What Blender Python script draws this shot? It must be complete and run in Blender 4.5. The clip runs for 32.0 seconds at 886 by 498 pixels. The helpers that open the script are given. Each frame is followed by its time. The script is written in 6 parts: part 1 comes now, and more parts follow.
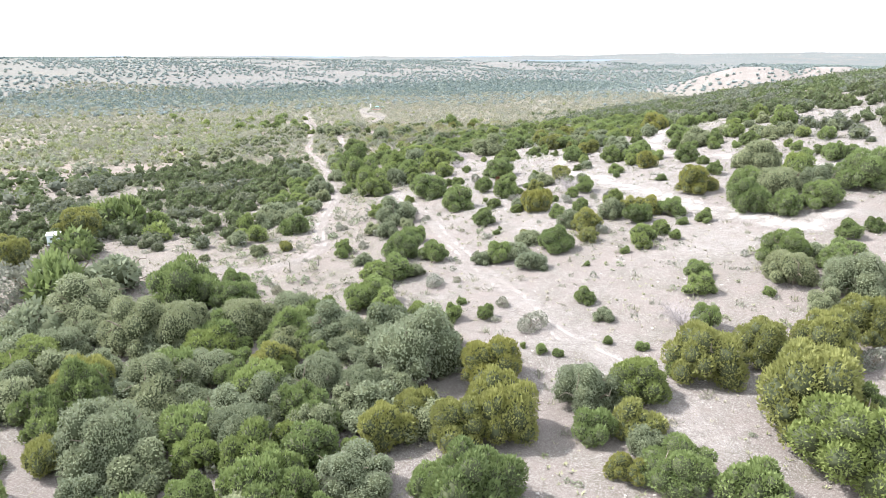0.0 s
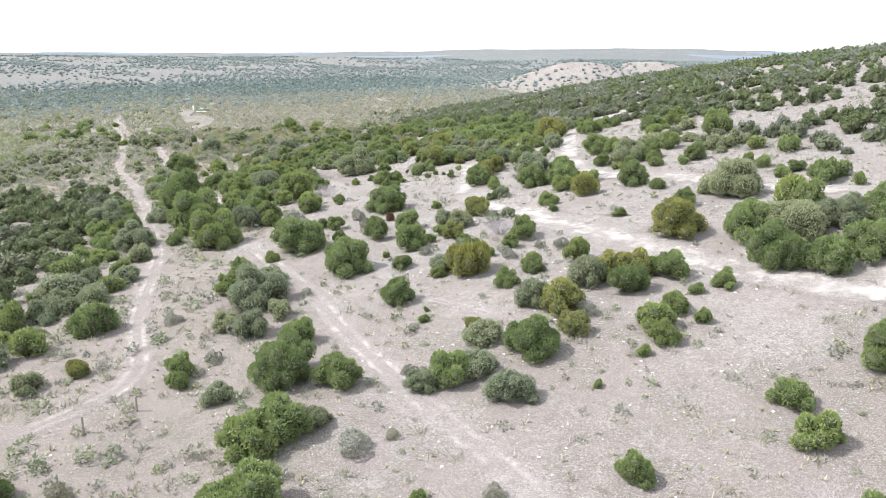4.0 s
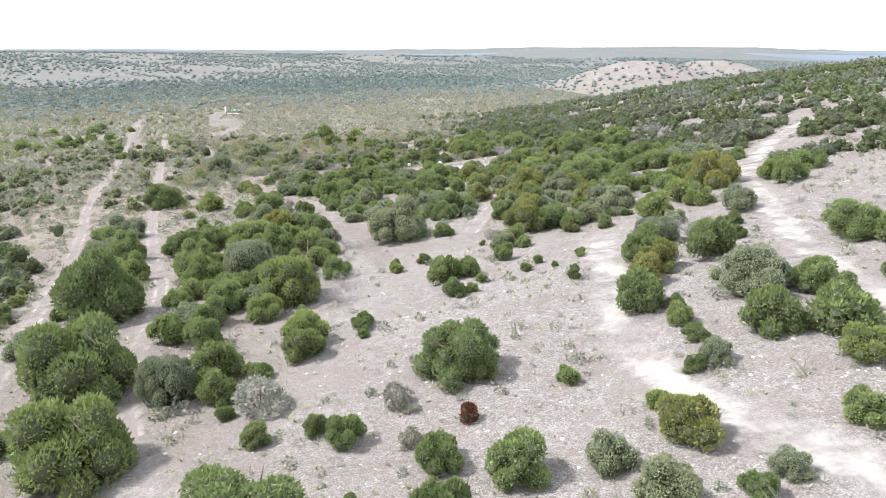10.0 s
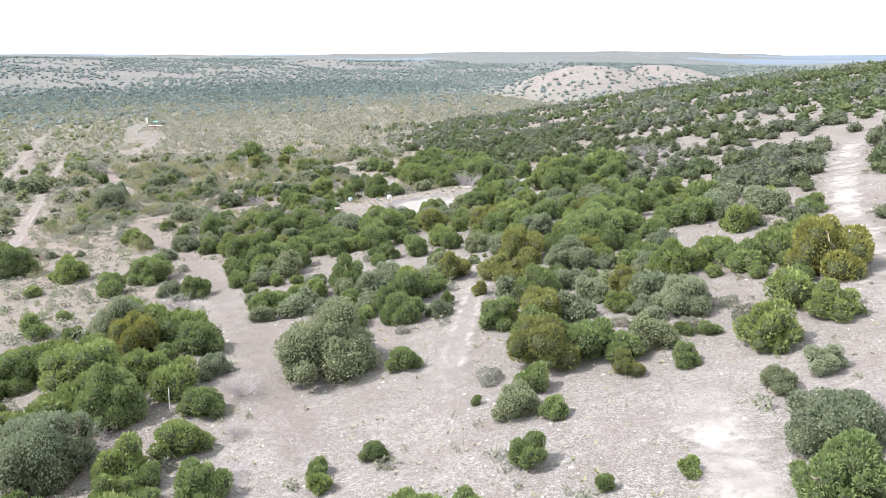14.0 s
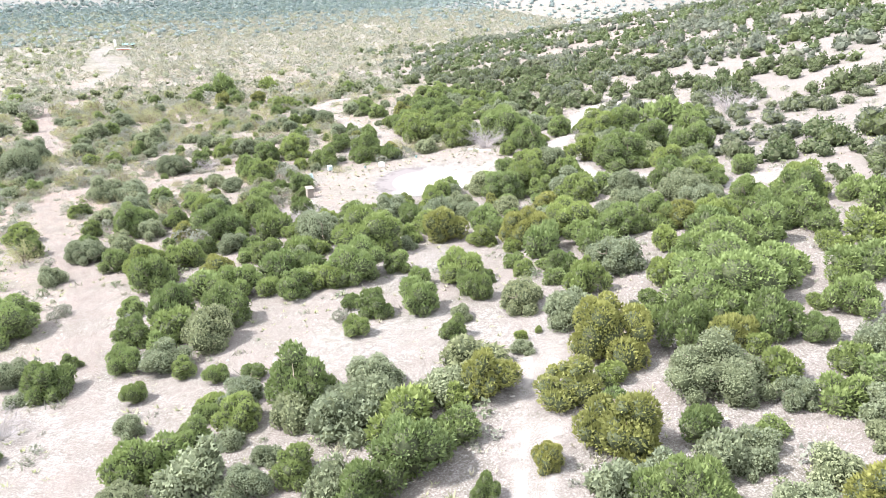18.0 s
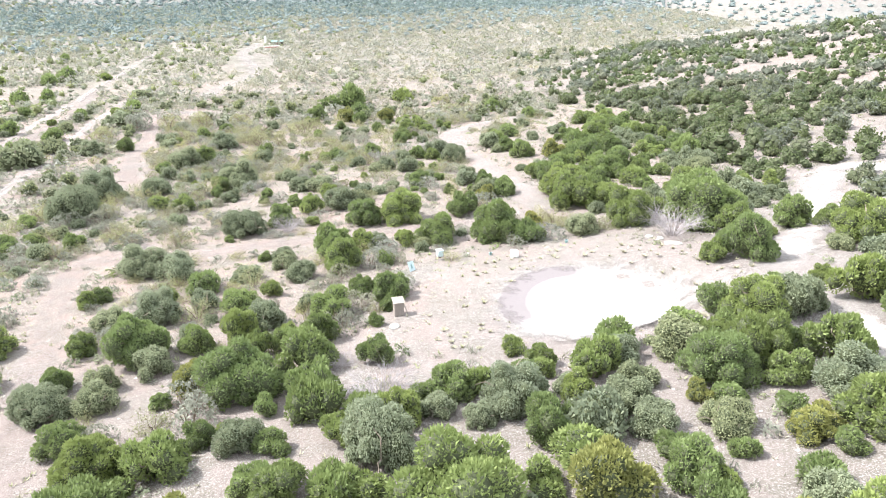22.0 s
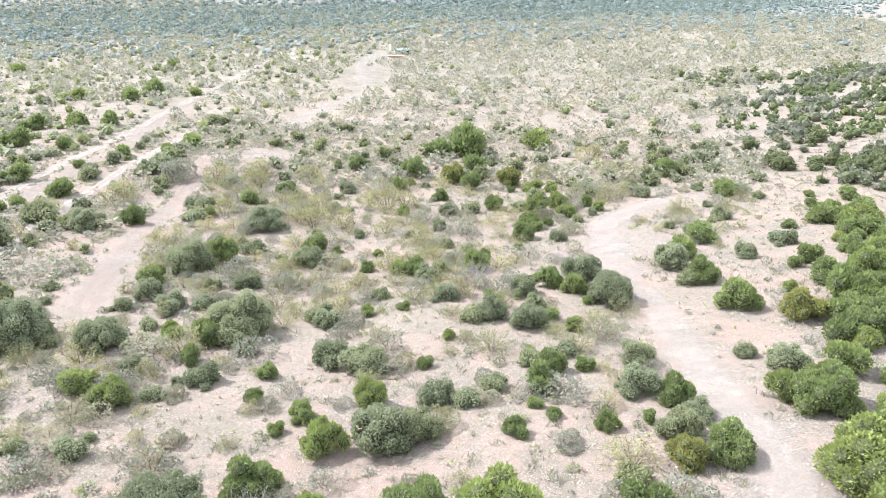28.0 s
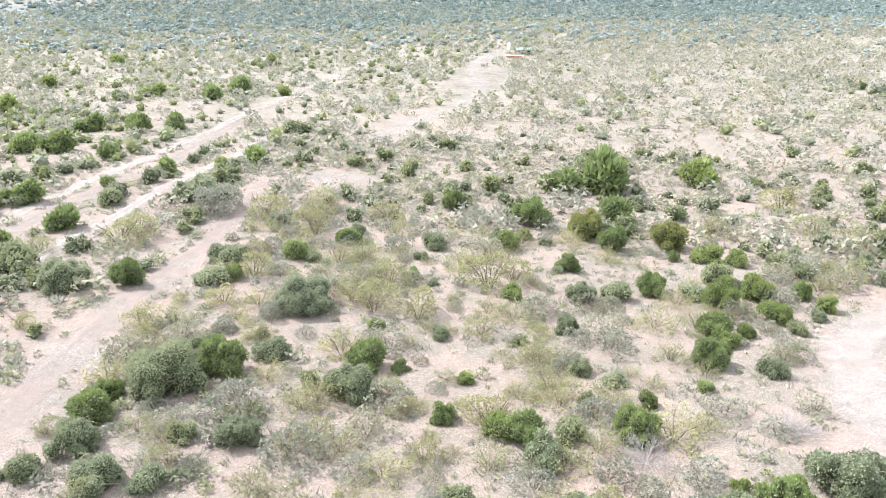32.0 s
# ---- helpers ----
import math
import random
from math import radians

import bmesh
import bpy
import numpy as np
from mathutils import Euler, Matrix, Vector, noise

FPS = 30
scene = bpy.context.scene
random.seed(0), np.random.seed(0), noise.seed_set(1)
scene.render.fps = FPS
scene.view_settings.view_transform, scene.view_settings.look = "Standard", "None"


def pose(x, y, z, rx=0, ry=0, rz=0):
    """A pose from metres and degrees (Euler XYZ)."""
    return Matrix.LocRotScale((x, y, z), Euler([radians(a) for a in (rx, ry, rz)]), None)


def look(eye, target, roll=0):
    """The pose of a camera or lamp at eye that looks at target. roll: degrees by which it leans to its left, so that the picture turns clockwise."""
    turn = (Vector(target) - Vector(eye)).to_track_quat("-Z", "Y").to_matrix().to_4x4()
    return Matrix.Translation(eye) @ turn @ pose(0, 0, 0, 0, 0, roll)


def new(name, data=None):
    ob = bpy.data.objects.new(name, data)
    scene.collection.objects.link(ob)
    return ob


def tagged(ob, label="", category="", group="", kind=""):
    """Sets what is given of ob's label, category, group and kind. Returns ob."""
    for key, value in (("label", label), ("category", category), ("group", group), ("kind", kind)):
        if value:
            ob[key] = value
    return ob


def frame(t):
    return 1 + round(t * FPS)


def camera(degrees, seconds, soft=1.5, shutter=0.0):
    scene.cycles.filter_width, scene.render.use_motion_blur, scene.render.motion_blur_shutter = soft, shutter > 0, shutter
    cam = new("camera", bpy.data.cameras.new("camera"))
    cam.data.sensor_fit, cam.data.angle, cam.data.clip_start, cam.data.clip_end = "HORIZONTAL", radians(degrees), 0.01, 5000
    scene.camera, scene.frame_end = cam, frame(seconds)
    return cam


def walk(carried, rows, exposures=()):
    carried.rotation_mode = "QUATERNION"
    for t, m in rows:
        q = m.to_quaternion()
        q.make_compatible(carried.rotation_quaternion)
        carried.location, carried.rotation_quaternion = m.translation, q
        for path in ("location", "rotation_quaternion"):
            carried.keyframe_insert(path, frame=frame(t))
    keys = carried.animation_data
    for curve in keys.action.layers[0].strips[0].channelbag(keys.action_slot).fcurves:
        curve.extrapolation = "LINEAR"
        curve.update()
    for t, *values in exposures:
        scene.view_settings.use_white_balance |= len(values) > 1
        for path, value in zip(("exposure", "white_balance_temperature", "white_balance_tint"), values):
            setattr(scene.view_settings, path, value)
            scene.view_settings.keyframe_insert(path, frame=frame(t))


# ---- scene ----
# ---- camera ----
cam = camera(62.9, 32.0, soft=0.85)
METRES, EYE, TILT, LEAN, TURN = 300.0, 24.0, -2.32, -2.77, 0.0
ROWS = [
    (0.0, 0.0, 0.0, 0.0, -0.62, -12.48, 2.82),
    (0.5, -0.0056, 0.0146, 0.001, -0.68, -12.55, 2.82),
    (1.0, -0.0095, 0.0295, 0.0018, -2.68, -12.7, 2.91),
    (1.5, -0.0125, 0.0443, 0.0026, -7.59, -12.95, 3.11),
    (2.0, -0.0149, 0.0593, 0.0033, -12.45, -13.2, 3.3),
    (2.5, -0.0167, 0.0745, 0.004, -13.74, -13.31, 3.34),
    (4.5, -0.0137, 0.1369, 0.0054, -13.89, -13.52, 3.39),
    (5.0, -0.012, 0.1528, 0.0058, -13.58, -13.58, 3.39),
    (5.5, -0.0097, 0.1691, 0.0061, -9.5, -13.42, 3.26),
    (6.0, -0.0068, 0.1852, 0.0064, -8.42, -13.39, 3.21),
    (6.5, -0.0045, 0.2013, 0.0068, -8.45, -13.42, 3.19),
    (7.0, -0.0022, 0.2172, 0.0072, -8.42, -13.46, 3.17),
    (7.5, 0.0, 0.2332, 0.0076, -8.43, -13.49, 3.16),
    (8.0, 0.0021, 0.2492, 0.0081, -8.47, -13.52, 3.12),
    (8.5, 0.0042, 0.265, 0.0086, -8.49, -13.51, 3.12),
    (9.0, 0.0063, 0.2807, 0.009, -8.69, -13.47, 3.11),
    (9.5, 0.0084, 0.2965, 0.0095, -9.15, -13.44, 3.1),
    (10.0, 0.0106, 0.3121, 0.0099, -10.26, -13.43, 3.11),
    (10.5, 0.0125, 0.3278, 0.0104, -11.22, -13.42, 3.13),
    (11.0, 0.0148, 0.3434, 0.0108, -11.84, -13.41, 3.16),
    (11.5, 0.0169, 0.3591, 0.0114, -12.2, -13.38, 3.17),
    (12.0, 0.0196, 0.3747, 0.012, -13.29, -13.4, 3.22),
    (12.5, 0.022, 0.3903, 0.0126, -14.57, -13.42, 3.26),
    (13.0, 0.0247, 0.4059, 0.0133, -14.59, -13.39, 3.26),
    (13.5, 0.0277, 0.4216, 0.0141, -14.6, -13.36, 3.25),
    (14.0, 0.0307, 0.437, 0.015, -14.62, -13.33, 3.29),
    (14.5, 0.0338, 0.4524, 0.0158, -14.63, -13.29, 3.28),
    (15.0, 0.0371, 0.4678, 0.0164, -14.63, -13.25, 3.3),
    (15.5, 0.0404, 0.4831, 0.017, -14.62, -13.2, 3.3),
    (17.5, 0.0541, 0.5437, 0.0196, -14.65, -18.32, 3.43),
    (18.0, 0.0575, 0.5589, 0.0201, -14.65, -19.74, 3.46),
    (18.5, 0.061, 0.5742, 0.0208, -14.65, -19.91, 3.48),
    (19.0, 0.0645, 0.5894, 0.0213, -14.66, -19.94, 3.49),
    (19.5, 0.0677, 0.6046, 0.0219, -13.64, -19.93, 3.49),
    (20.0, 0.0712, 0.62, 0.0224, -10.86, -19.81, 3.38),
    (20.5, 0.0746, 0.6352, 0.0229, -9.98, -19.77, 3.33),
    (21.0, 0.0771, 0.6506, 0.0235, -6.08, -19.59, 3.13),
    (21.5, 0.0807, 0.6662, 0.0239, -2.52, -19.42, 2.99),
    (22.0, 0.0831, 0.6815, 0.0244, -2.51, -19.4, 2.98),
    (22.5, 0.0851, 0.6969, 0.0248, -2.51, -19.39, 3.0),
    (23.0, 0.0865, 0.7122, 0.0254, -2.41, -19.4, 2.97),
    (23.5, 0.0872, 0.7278, 0.0259, 0.85, -19.26, 2.79),
    (24.0, 0.0884, 0.7434, 0.0267, 3.22, -19.18, 2.65),
    (24.5, 0.089, 0.7588, 0.0275, 3.68, -19.17, 2.6),
    (25.0, 0.0891, 0.7742, 0.0281, 3.66, -19.17, 2.61),
    (25.5, 0.0888, 0.7894, 0.0287, 3.66, -19.15, 2.57),
    (26.0, 0.088, 0.8048, 0.0293, 4.64, -19.08, 2.51),
    (26.5, 0.0872, 0.8205, 0.0297, 8.36, -18.94, 2.32),
    (28.5, 0.0812, 0.8801, 0.0285, 8.49, -18.85, 2.23),
    (29.0, 0.0781, 0.895, 0.0258, 11.14, -18.76, 2.06),
    (29.5, 0.0761, 0.9104, 0.0232, 17.09, -18.59, 1.71),
    (30.0, 0.0735, 0.9257, 0.021, 17.61, -18.57, 1.66),
    (30.5, 0.07, 0.9409, 0.0196, 17.6, -18.55, 1.63),
    (31.0, 0.0662, 0.9559, 0.0201, 17.6, -18.55, 1.62),
    (31.5, 0.0623, 0.9697, 0.0208, 17.59, -18.56, 1.61),
    (32.0, 0.058, 0.9842, 0.0216, 17.58, -18.55, 1.56),
]
walk(cam, [(t, pose(0, 0, EYE, TILT, LEAN, TURN) @ pose(METRES * x, METRES * y, METRES * z, 90 + pitch, roll, yaw)) for t, x, y, z, yaw, pitch, roll in ROWS],
     exposures=((0.0, 0.76), (2.5, 0.56), (5.0, 0.38), (10.0, 0.36), (15.5, 0.48), (18.0, 1.02), (20.0, 1.02), (23.0, 0.97), (26.0, 0.9), (30.0, 0.93), (32.0, 0.94)))

# ---- world and sun ----
SUN_FROM = Vector((-0.66, 0.14, 0.74)).normalized()
world = bpy.data.worlds.new("sky")
scene.world = world
world.use_nodes = True
wn, wl = world.node_tree.nodes, world.node_tree.links
wn.clear()
sky = wn.new("ShaderNodeTexSky")
sky.sky_type, sky.sun_disc = "NISHITA", False
sky.sun_elevation = math.asin(SUN_FROM.z)
sky.sun_rotation = math.atan2(SUN_FROM.x, SUN_FROM.y)
sky.air_density, sky.dust_density = 1.0, 2.0
veil = wn.new("ShaderNodeBackground")          # thin high cloud, white all round
veil.inputs[0].default_value, veil.inputs[1].default_value = (0.955, 0.98, 1.0, 1), 1.02
blue = wn.new("ShaderNodeBackground")
blue.inputs[1].default_value = 0.08
both = wn.new("ShaderNodeAddShader")
wout = wn.new("ShaderNodeOutputWorld")
wl.new(sky.outputs[0], blue.inputs[0])
wl.new(blue.outputs[0], both.inputs[0])
wl.new(veil.outputs[0], both.inputs[1])
wl.new(both.outputs[0], wout.inputs[0])
sun = new("sun", bpy.data.lights.new("sun", "SUN"))
sun.data.energy, sun.data.angle, sun.data.color = 4.9, radians(2.5), (1.0, 0.975, 0.95)
sun.matrix_world = look(SUN_FROM * 100, (0, 0, 0))


# ---- materials ----
class Nodes:
    """A small builder for node materials."""

    def __init__(self, name):
        self.mat = bpy.data.materials.new(name)
        self.mat.use_nodes = True
        self.tree = self.mat.node_tree
        self.n, self.l = self.tree.nodes, self.tree.links
        self.n.clear()
        self.out = self.n.new("ShaderNodeOutputMaterial")

    def add(self, kind, values=(), **props):
        node = self.n.new(kind)
        for key, value in props.items():
            setattr(node, key, value)
        for key, value in dict(values).items():
            if isinstance(value, bpy.types.NodeSocket):
                self.l.new(value, node.inputs[key])
            else:
                node.inputs[key].default_value = value
        return node

    def coords(self, which="Object"):
        return self.add("ShaderNodeTexCoord").outputs[which]

    def noise(self, scale, detail=4.0, rough=0.55, vec=None):
        return self.add("ShaderNodeTexNoise", {"Scale": scale, "Detail": detail, "Roughness": rough, **({"Vector": vec} if vec else {})}).outputs[0]

    def ramp(self, fac, lo, hi):
        return self.add("ShaderNodeMapRange", {0: fac, 1: lo, 2: hi}, clamp=True).outputs[0]

    def math(self, op, a, b=0.0):
        return self.add("ShaderNodeMath", {0: a, 1: b}, operation=op, use_clamp=False).outputs[0]

    def mix(self, fac, a, b):
        a = (*a, 1) if isinstance(a, tuple) else a
        b = (*b, 1) if isinstance(b, tuple) else b
        return self.add("ShaderNodeMix", {0: fac, 6: a, 7: b}, data_type="RGBA").outputs[2]

    def attr(self, name):
        return self.add("ShaderNodeAttribute", attribute_name=name).outputs["Fac"]

    def bump(self, height, strength, distance):
        return self.add("ShaderNodeBump", {"Height": height, "Strength": strength, "Distance": distance}).outputs[0]

    def surface(self, color, rough=0.9, normal=None, metal=0.0, spec=0.2):
        p = self.add("ShaderNodeBsdfPrincipled", {"Roughness": rough, "Metallic": metal, "Specular IOR Level": spec})
        if isinstance(color, tuple):
            p.inputs[0].default_value = (*color, 1)
        else:
            self.l.new(color, p.inputs[0])
        if normal:
            self.l.new(normal, p.inputs["Normal"])
        self.l.new(p.outputs[0], self.out.inputs[0])
        return p


def foliage(name, dark, light, joined=False, glow=0.30):
    k = Nodes(name)
    tint = k.attr("tint") if joined else k.add("ShaderNodeObjectInfo").outputs["Random"]
    leaf = k.add("ShaderNodeNewGeometry").outputs["Random Per Island"]
    clump = k.noise(1.6 if joined else 5.0, 3.0, 0.6, k.coords())
    fac = k.math("ADD", k.math("ADD", 0.06, k.math("MULTIPLY", tint, 0.42)), k.math("MULTIPLY", leaf, 0.26))
    fac = k.math("ADD", fac, k.math("MULTIPLY", k.math("SUBTRACT", clump, 0.48), 0.7))
    col = k.mix(k.ramp(fac, 0.0, 1.0), dark, light)
    hue = k.math("FRACT", k.math("MULTIPLY", tint, 13.7))
    col = k.mix(k.math("MULTIPLY", k.ramp(hue, 0.55, 1.0), 0.34), col, tuple(v * m for v, m in zip(light, (1.02, 0.92, 0.62))))
    col = k.mix(k.math("MULTIPLY", k.ramp(hue, 0.35, 0.0), 0.4), col, tuple(v * m for v, m in zip(light, (0.66, 0.70, 0.78))))
    p = k.surface(col, 0.65, spec=0.25)
    tr = k.add("ShaderNodeBsdfTranslucent", {0: k.mix(0.5, col, light)})
    m = k.add("ShaderNodeMixShader", {0: glow, 1: p.outputs[0], 2: tr.outputs[0]})
    k.l.new(m.outputs[0], k.out.inputs[0])
    return k.mat


JUNIPER = ((0.068, 0.099, 0.042), (0.340, 0.418, 0.165))
OLIVE = ((0.115, 0.128, 0.042), (0.385, 0.390, 0.140))
OAK = ((0.115, 0.140, 0.088), (0.345, 0.382, 0.250))
SAGE = ((0.110, 0.118, 0.095), (0.370, 0.380, 0.310))
LEAFY = ((0.130, 0.138, 0.072), (0.430, 0.430, 0.240))
m_juniper = foliage("juniper_foliage", *JUNIPER)
m_olive = foliage("olive_juniper_foliage", *OLIVE)
m_oak = foliage("oak_foliage", *OAK)
m_sage = foliage("grey_shrub_foliage", *SAGE)
m_leafy = foliage("mesquite_foliage", *LEAFY, glow=0.35)
m_rust = foliage("dead_juniper_foliage", (0.11, 0.045, 0.03), (0.21, 0.10, 0.06))
s_juniper = foliage("juniper_thicket_foliage", *JUNIPER, joined=True)
# juniper green again, darkened to carry the shadows between the ridge bushes
s_shaded_ridge = foliage("shaded_ridge_juniper_foliage", (0.040, 0.060, 0.030), (0.165, 0.205, 0.092), joined=True)
s_ridgeoak = foliage("ridge_oak_foliage", (0.075, 0.088, 0.068), (0.225, 0.245, 0.185), joined=True)
s_oak = foliage("oak_thicket_foliage", *OAK, joined=True)
s_sage = foliage("scrub_foliage", *SAGE, joined=True)
# far hill foliage: the blue of distance haze is mixed into the leaf colour
s_haze_belt = foliage("hazed_hill_juniper_foliage", (0.130, 0.172, 0.172), (0.300, 0.350, 0.340), joined=True, glow=0.2)
# dense woods, darker again: cloud shadow and haze painted into the colour
s_haze_woods = foliage("hazed_belt_woods_foliage", (0.085, 0.122, 0.118), (0.215, 0.268, 0.250), joined=True, glow=0.2)
s_twiggy = foliage("bare_thorn_scrub", (0.215, 0.205, 0.155), (0.440, 0.420, 0.330), joined=True, glow=0.25)
s_grey = foliage("far_thorn_scrub", (0.165, 0.170, 0.135), (0.400, 0.400, 0.325), joined=True, glow=0.25)
s_valley = foliage("valley_juniper_foliage", (0.095, 0.115, 0.055), (0.330, 0.365, 0.190), joined=True)
s_dull = foliage("valley_oak_foliage", (0.125, 0.140, 0.095), (0.370, 0.390, 0.280), joined=True)
s_leafy = foliage("mesquite_thicket_foliage", *LEAFY, joined=True, glow=0.35)


def plain(name, a, b, scale=6.0, rough=0.85, bump=0.0, metal=0.0, spec=0.2):
    k = Nodes(name)
    vec = k.coords()
    f = k.math("ADD", k.math("MULTIPLY", k.noise(scale, 5.0, 0.6, vec), 0.7), k.math("MULTIPLY", k.noise(scale * 0.17, 2.0, 0.5, vec), 0.3))
    normal = k.bump(f, 0.6, bump) if bump else None
    k.surface(k.mix(k.ramp(f, 0.3, 0.7), a, b), rough, normal, metal, spec)
    return k.mat


# inner twigs, coloured dark to act as the shade between leaf tufts
m_inner_shade = plain("shade_dark_inner_twigs", (0.055, 0.066, 0.036), (0.110, 0.125, 0.070), 3.0)
m_bark = plain("juniper_bark", (0.16, 0.13, 0.10), (0.30, 0.26, 0.22), 9.0, bump=0.02)
m_dead = plain("weathered_dead_wood", (0.25, 0.225, 0.232), (0.45, 0.42, 0.432), 7.0)
m_twig = plain("dark_mesquite_bark", (0.13, 0.10, 0.08), (0.26, 0.21, 0.17), 8.0)
# blue-grey stands in for the haze over the ridges
m_haze_ridge = plain("hazed_distant_ridge", (0.135, 0.172, 0.222), (0.190, 0.230, 0.285), 0.004)
m_stone = plain("limestone", (0.36, 0.335, 0.31), (0.66, 0.63, 0.595), 3.0, bump=0.03)
m_straw = plain("dry_grass", (0.27, 0.25, 0.185), (0.44, 0.41, 0.32), 2.0)
m_greengrass = plain("green_weeds", (0.22, 0.235, 0.125), (0.38, 0.39, 0.225), 2.0)

PALE, SOIL, GRASS, RED = (0.400, 0.369, 0.360), (0.218, 0.186, 0.183), (0.231, 0.221, 0.177), (0.310, 0.226, 0.197)
MEADOW = (0.339, 0.322, 0.264)


def ground_material():
    k = Nodes("stony_ground")
    vec = k.coords()
    big, mid, fine = k.noise(0.045, 4.0, 0.6, vec), k.noise(0.33, 7.0, 0.72, vec), k.noise(2.4, 6.0, 0.8, vec)
    pale, grass, red = k.attr("pale"), k.attr("grass"), k.attr("red")
    f_pale = k.ramp(k.math("ADD", k.math("ADD", k.math("MULTIPLY", mid, 0.75), k.math("MULTIPLY", big, 0.5)), k.math("MULTIPLY", k.math("SUBTRACT", pale, 0.5), 0.8)), 0.53, 0.70)
    col = k.mix(f_pale, SOIL, PALE)
    f_red = k.math("MULTIPLY", red, k.ramp(k.math("ADD", k.math("MULTIPLY", mid, 0.6), k.math("MULTIPLY", big, 0.6)), 0.44, 0.60))
    col = k.mix(f_red, col, RED)
    f_grass = k.math("MULTIPLY", grass, k.ramp(k.math("ADD", k.math("MULTIPLY", fine, 0.45), k.math("MULTIPLY", mid, 0.65)), 0.42, 0.66))
    col = k.mix(k.math("MULTIPLY", f_grass, 0.85), col, GRASS)
    turf = k.ramp(k.math("ADD", k.math("MULTIPLY", k.noise(0.16, 5.0, 0.68, vec), 0.75), k.math("MULTIPLY", fine, 0.25)), 0.54, 0.43)
    meadow = k.attr("meadow")
    col = k.mix(k.math("MULTIPLY", turf, k.math("SUBTRACT", 0.5, k.math("MULTIPLY", meadow, 0.4))), col, (0.130, 0.126, 0.097))
    col = k.mix(k.math("MULTIPLY", meadow, k.ramp(k.math("ADD", k.math("MULTIPLY", mid, 0.5), k.math("MULTIPLY", big, 0.5)), 0.36, 0.56)), col, MEADOW)
    # broken rock: each stone its own grey, dark gaps between
    warp = k.add("ShaderNodeVectorMath", {0: vec, 1: k.add("ShaderNodeTexNoise", {"Vector": vec, "Scale": 1.7, "Detail": 3.0}).outputs["Color"]}, operation="ADD").outputs[0]
    small = k.add("ShaderNodeTexVoronoi", {"Vector": warp, "Scale": 8.5, "Randomness": 1.0})
    large = k.add("ShaderNodeTexVoronoi", {"Vector": warp, "Scale": 3.1, "Randomness": 1.0})
    tone_s = k.add("ShaderNodeSeparateXYZ", {0: small.outputs["Color"]}).outputs[0]
    tone_l = k.add("ShaderNodeSeparateXYZ", {0: large.outputs["Color"]}).outputs[0]
    tone = k.math("ADD", k.math("MULTIPLY", tone_s, 0.62), k.math("ADD", k.math("MULTIPLY", tone_l, 0.28), k.math("MULTIPLY", fine, 0.2)))
    rock = k.mix(k.ramp(tone, 0.25, 0.80), (0.190, 0.170, 0.163), (0.519, 0.494, 0.489))
    gap = k.ramp(small.outputs["Distance"], 0.42, 0.72)
    rock = k.mix(k.math("MULTIPLY", gap, 0.6), rock, (0.121, 0.108, 0.101))
    stone = k.ramp(k.math("ADD", k.math("MULTIPLY", pale, 0.75), k.math("ADD", k.math("MULTIPLY", big, 0.45), k.math("MULTIPLY", mid, 0.55))), 0.70, 1.05)
    col = k.mix(k.math("MULTIPLY", stone, k.math("SUBTRACT", 0.80, k.math("MULTIPLY", grass, 0.42))), col, rock)
    grit = k.ramp(k.math("ADD", k.math("MULTIPLY", fine, 0.6), k.math("MULTIPLY", k.noise(0.9, 5.0, 0.75, vec), 0.4)), 0.52, 0.40)
    col = k.mix(k.math("MULTIPLY", grit, 0.5), col, (0.136, 0.120, 0.106))
    spot = k.ramp(k.noise(1.5, 4.0, 0.75, vec), 0.54, 0.63)
    col = k.mix(k.math("MULTIPLY", k.math("MULTIPLY", spot, k.math("ADD", 0.3, k.math("MULTIPLY", grass, 0.7))), 0.7), col, (0.145, 0.136, 0.095))
    speck = k.ramp(k.noise(5.5, 3.0, 0.75, vec), 0.42, 0.54)
    col = k.mix(k.math("MULTIPLY", k.math("SUBTRACT", 1.0, speck), k.math("SUBTRACT", 0.6, k.math("MULTIPLY", stone, 0.3))), col, (0.114, 0.100, 0.086))
    crumb = k.ramp(k.noise(6.8, 3.0, 0.7, vec), 0.54, 0.61)
    col = k.mix(k.math("MULTIPLY", crumb, k.math("SUBTRACT", 0.8, k.math("MULTIPLY", grass, 0.4))), col, (0.418, 0.397, 0.387))
    bare = k.ramp(k.math("ADD", k.math("MULTIPLY", k.noise(0.32, 6.0, 0.72, vec), 0.7), k.math("MULTIPLY", k.noise(0.11, 3.0, 0.6, vec), 0.3)), 0.46, 0.58)
    earth = k.mix(red, (0.231, 0.198, 0.186), (0.295, 0.219, 0.192))
    col = k.mix(k.math("MULTIPLY", bare, 0.62), col, earth)
    herb = k.ramp(k.math("ADD", k.math("MULTIPLY", k.noise(0.09, 4.0, 0.7, vec), 0.5), k.math("MULTIPLY", k.noise(0.55, 3.0, 0.7, vec), 0.5)), 0.44, 0.60)
    col = k.mix(k.math("MULTIPLY", k.math("MULTIPLY", herb, meadow), 0.8), col, (0.143, 0.144, 0.108))
    grain = k.noise(15.0, 2.0, 0.6, vec)
    col = k.mix(k.math("MULTIPLY", k.ramp(grain, 0.50, 0.36), 0.6), col, (0.117, 0.101, 0.091))
    col = k.mix(k.math("MULTIPLY", k.ramp(grain, 0.56, 0.68), 0.6), col, (0.456, 0.431, 0.424))
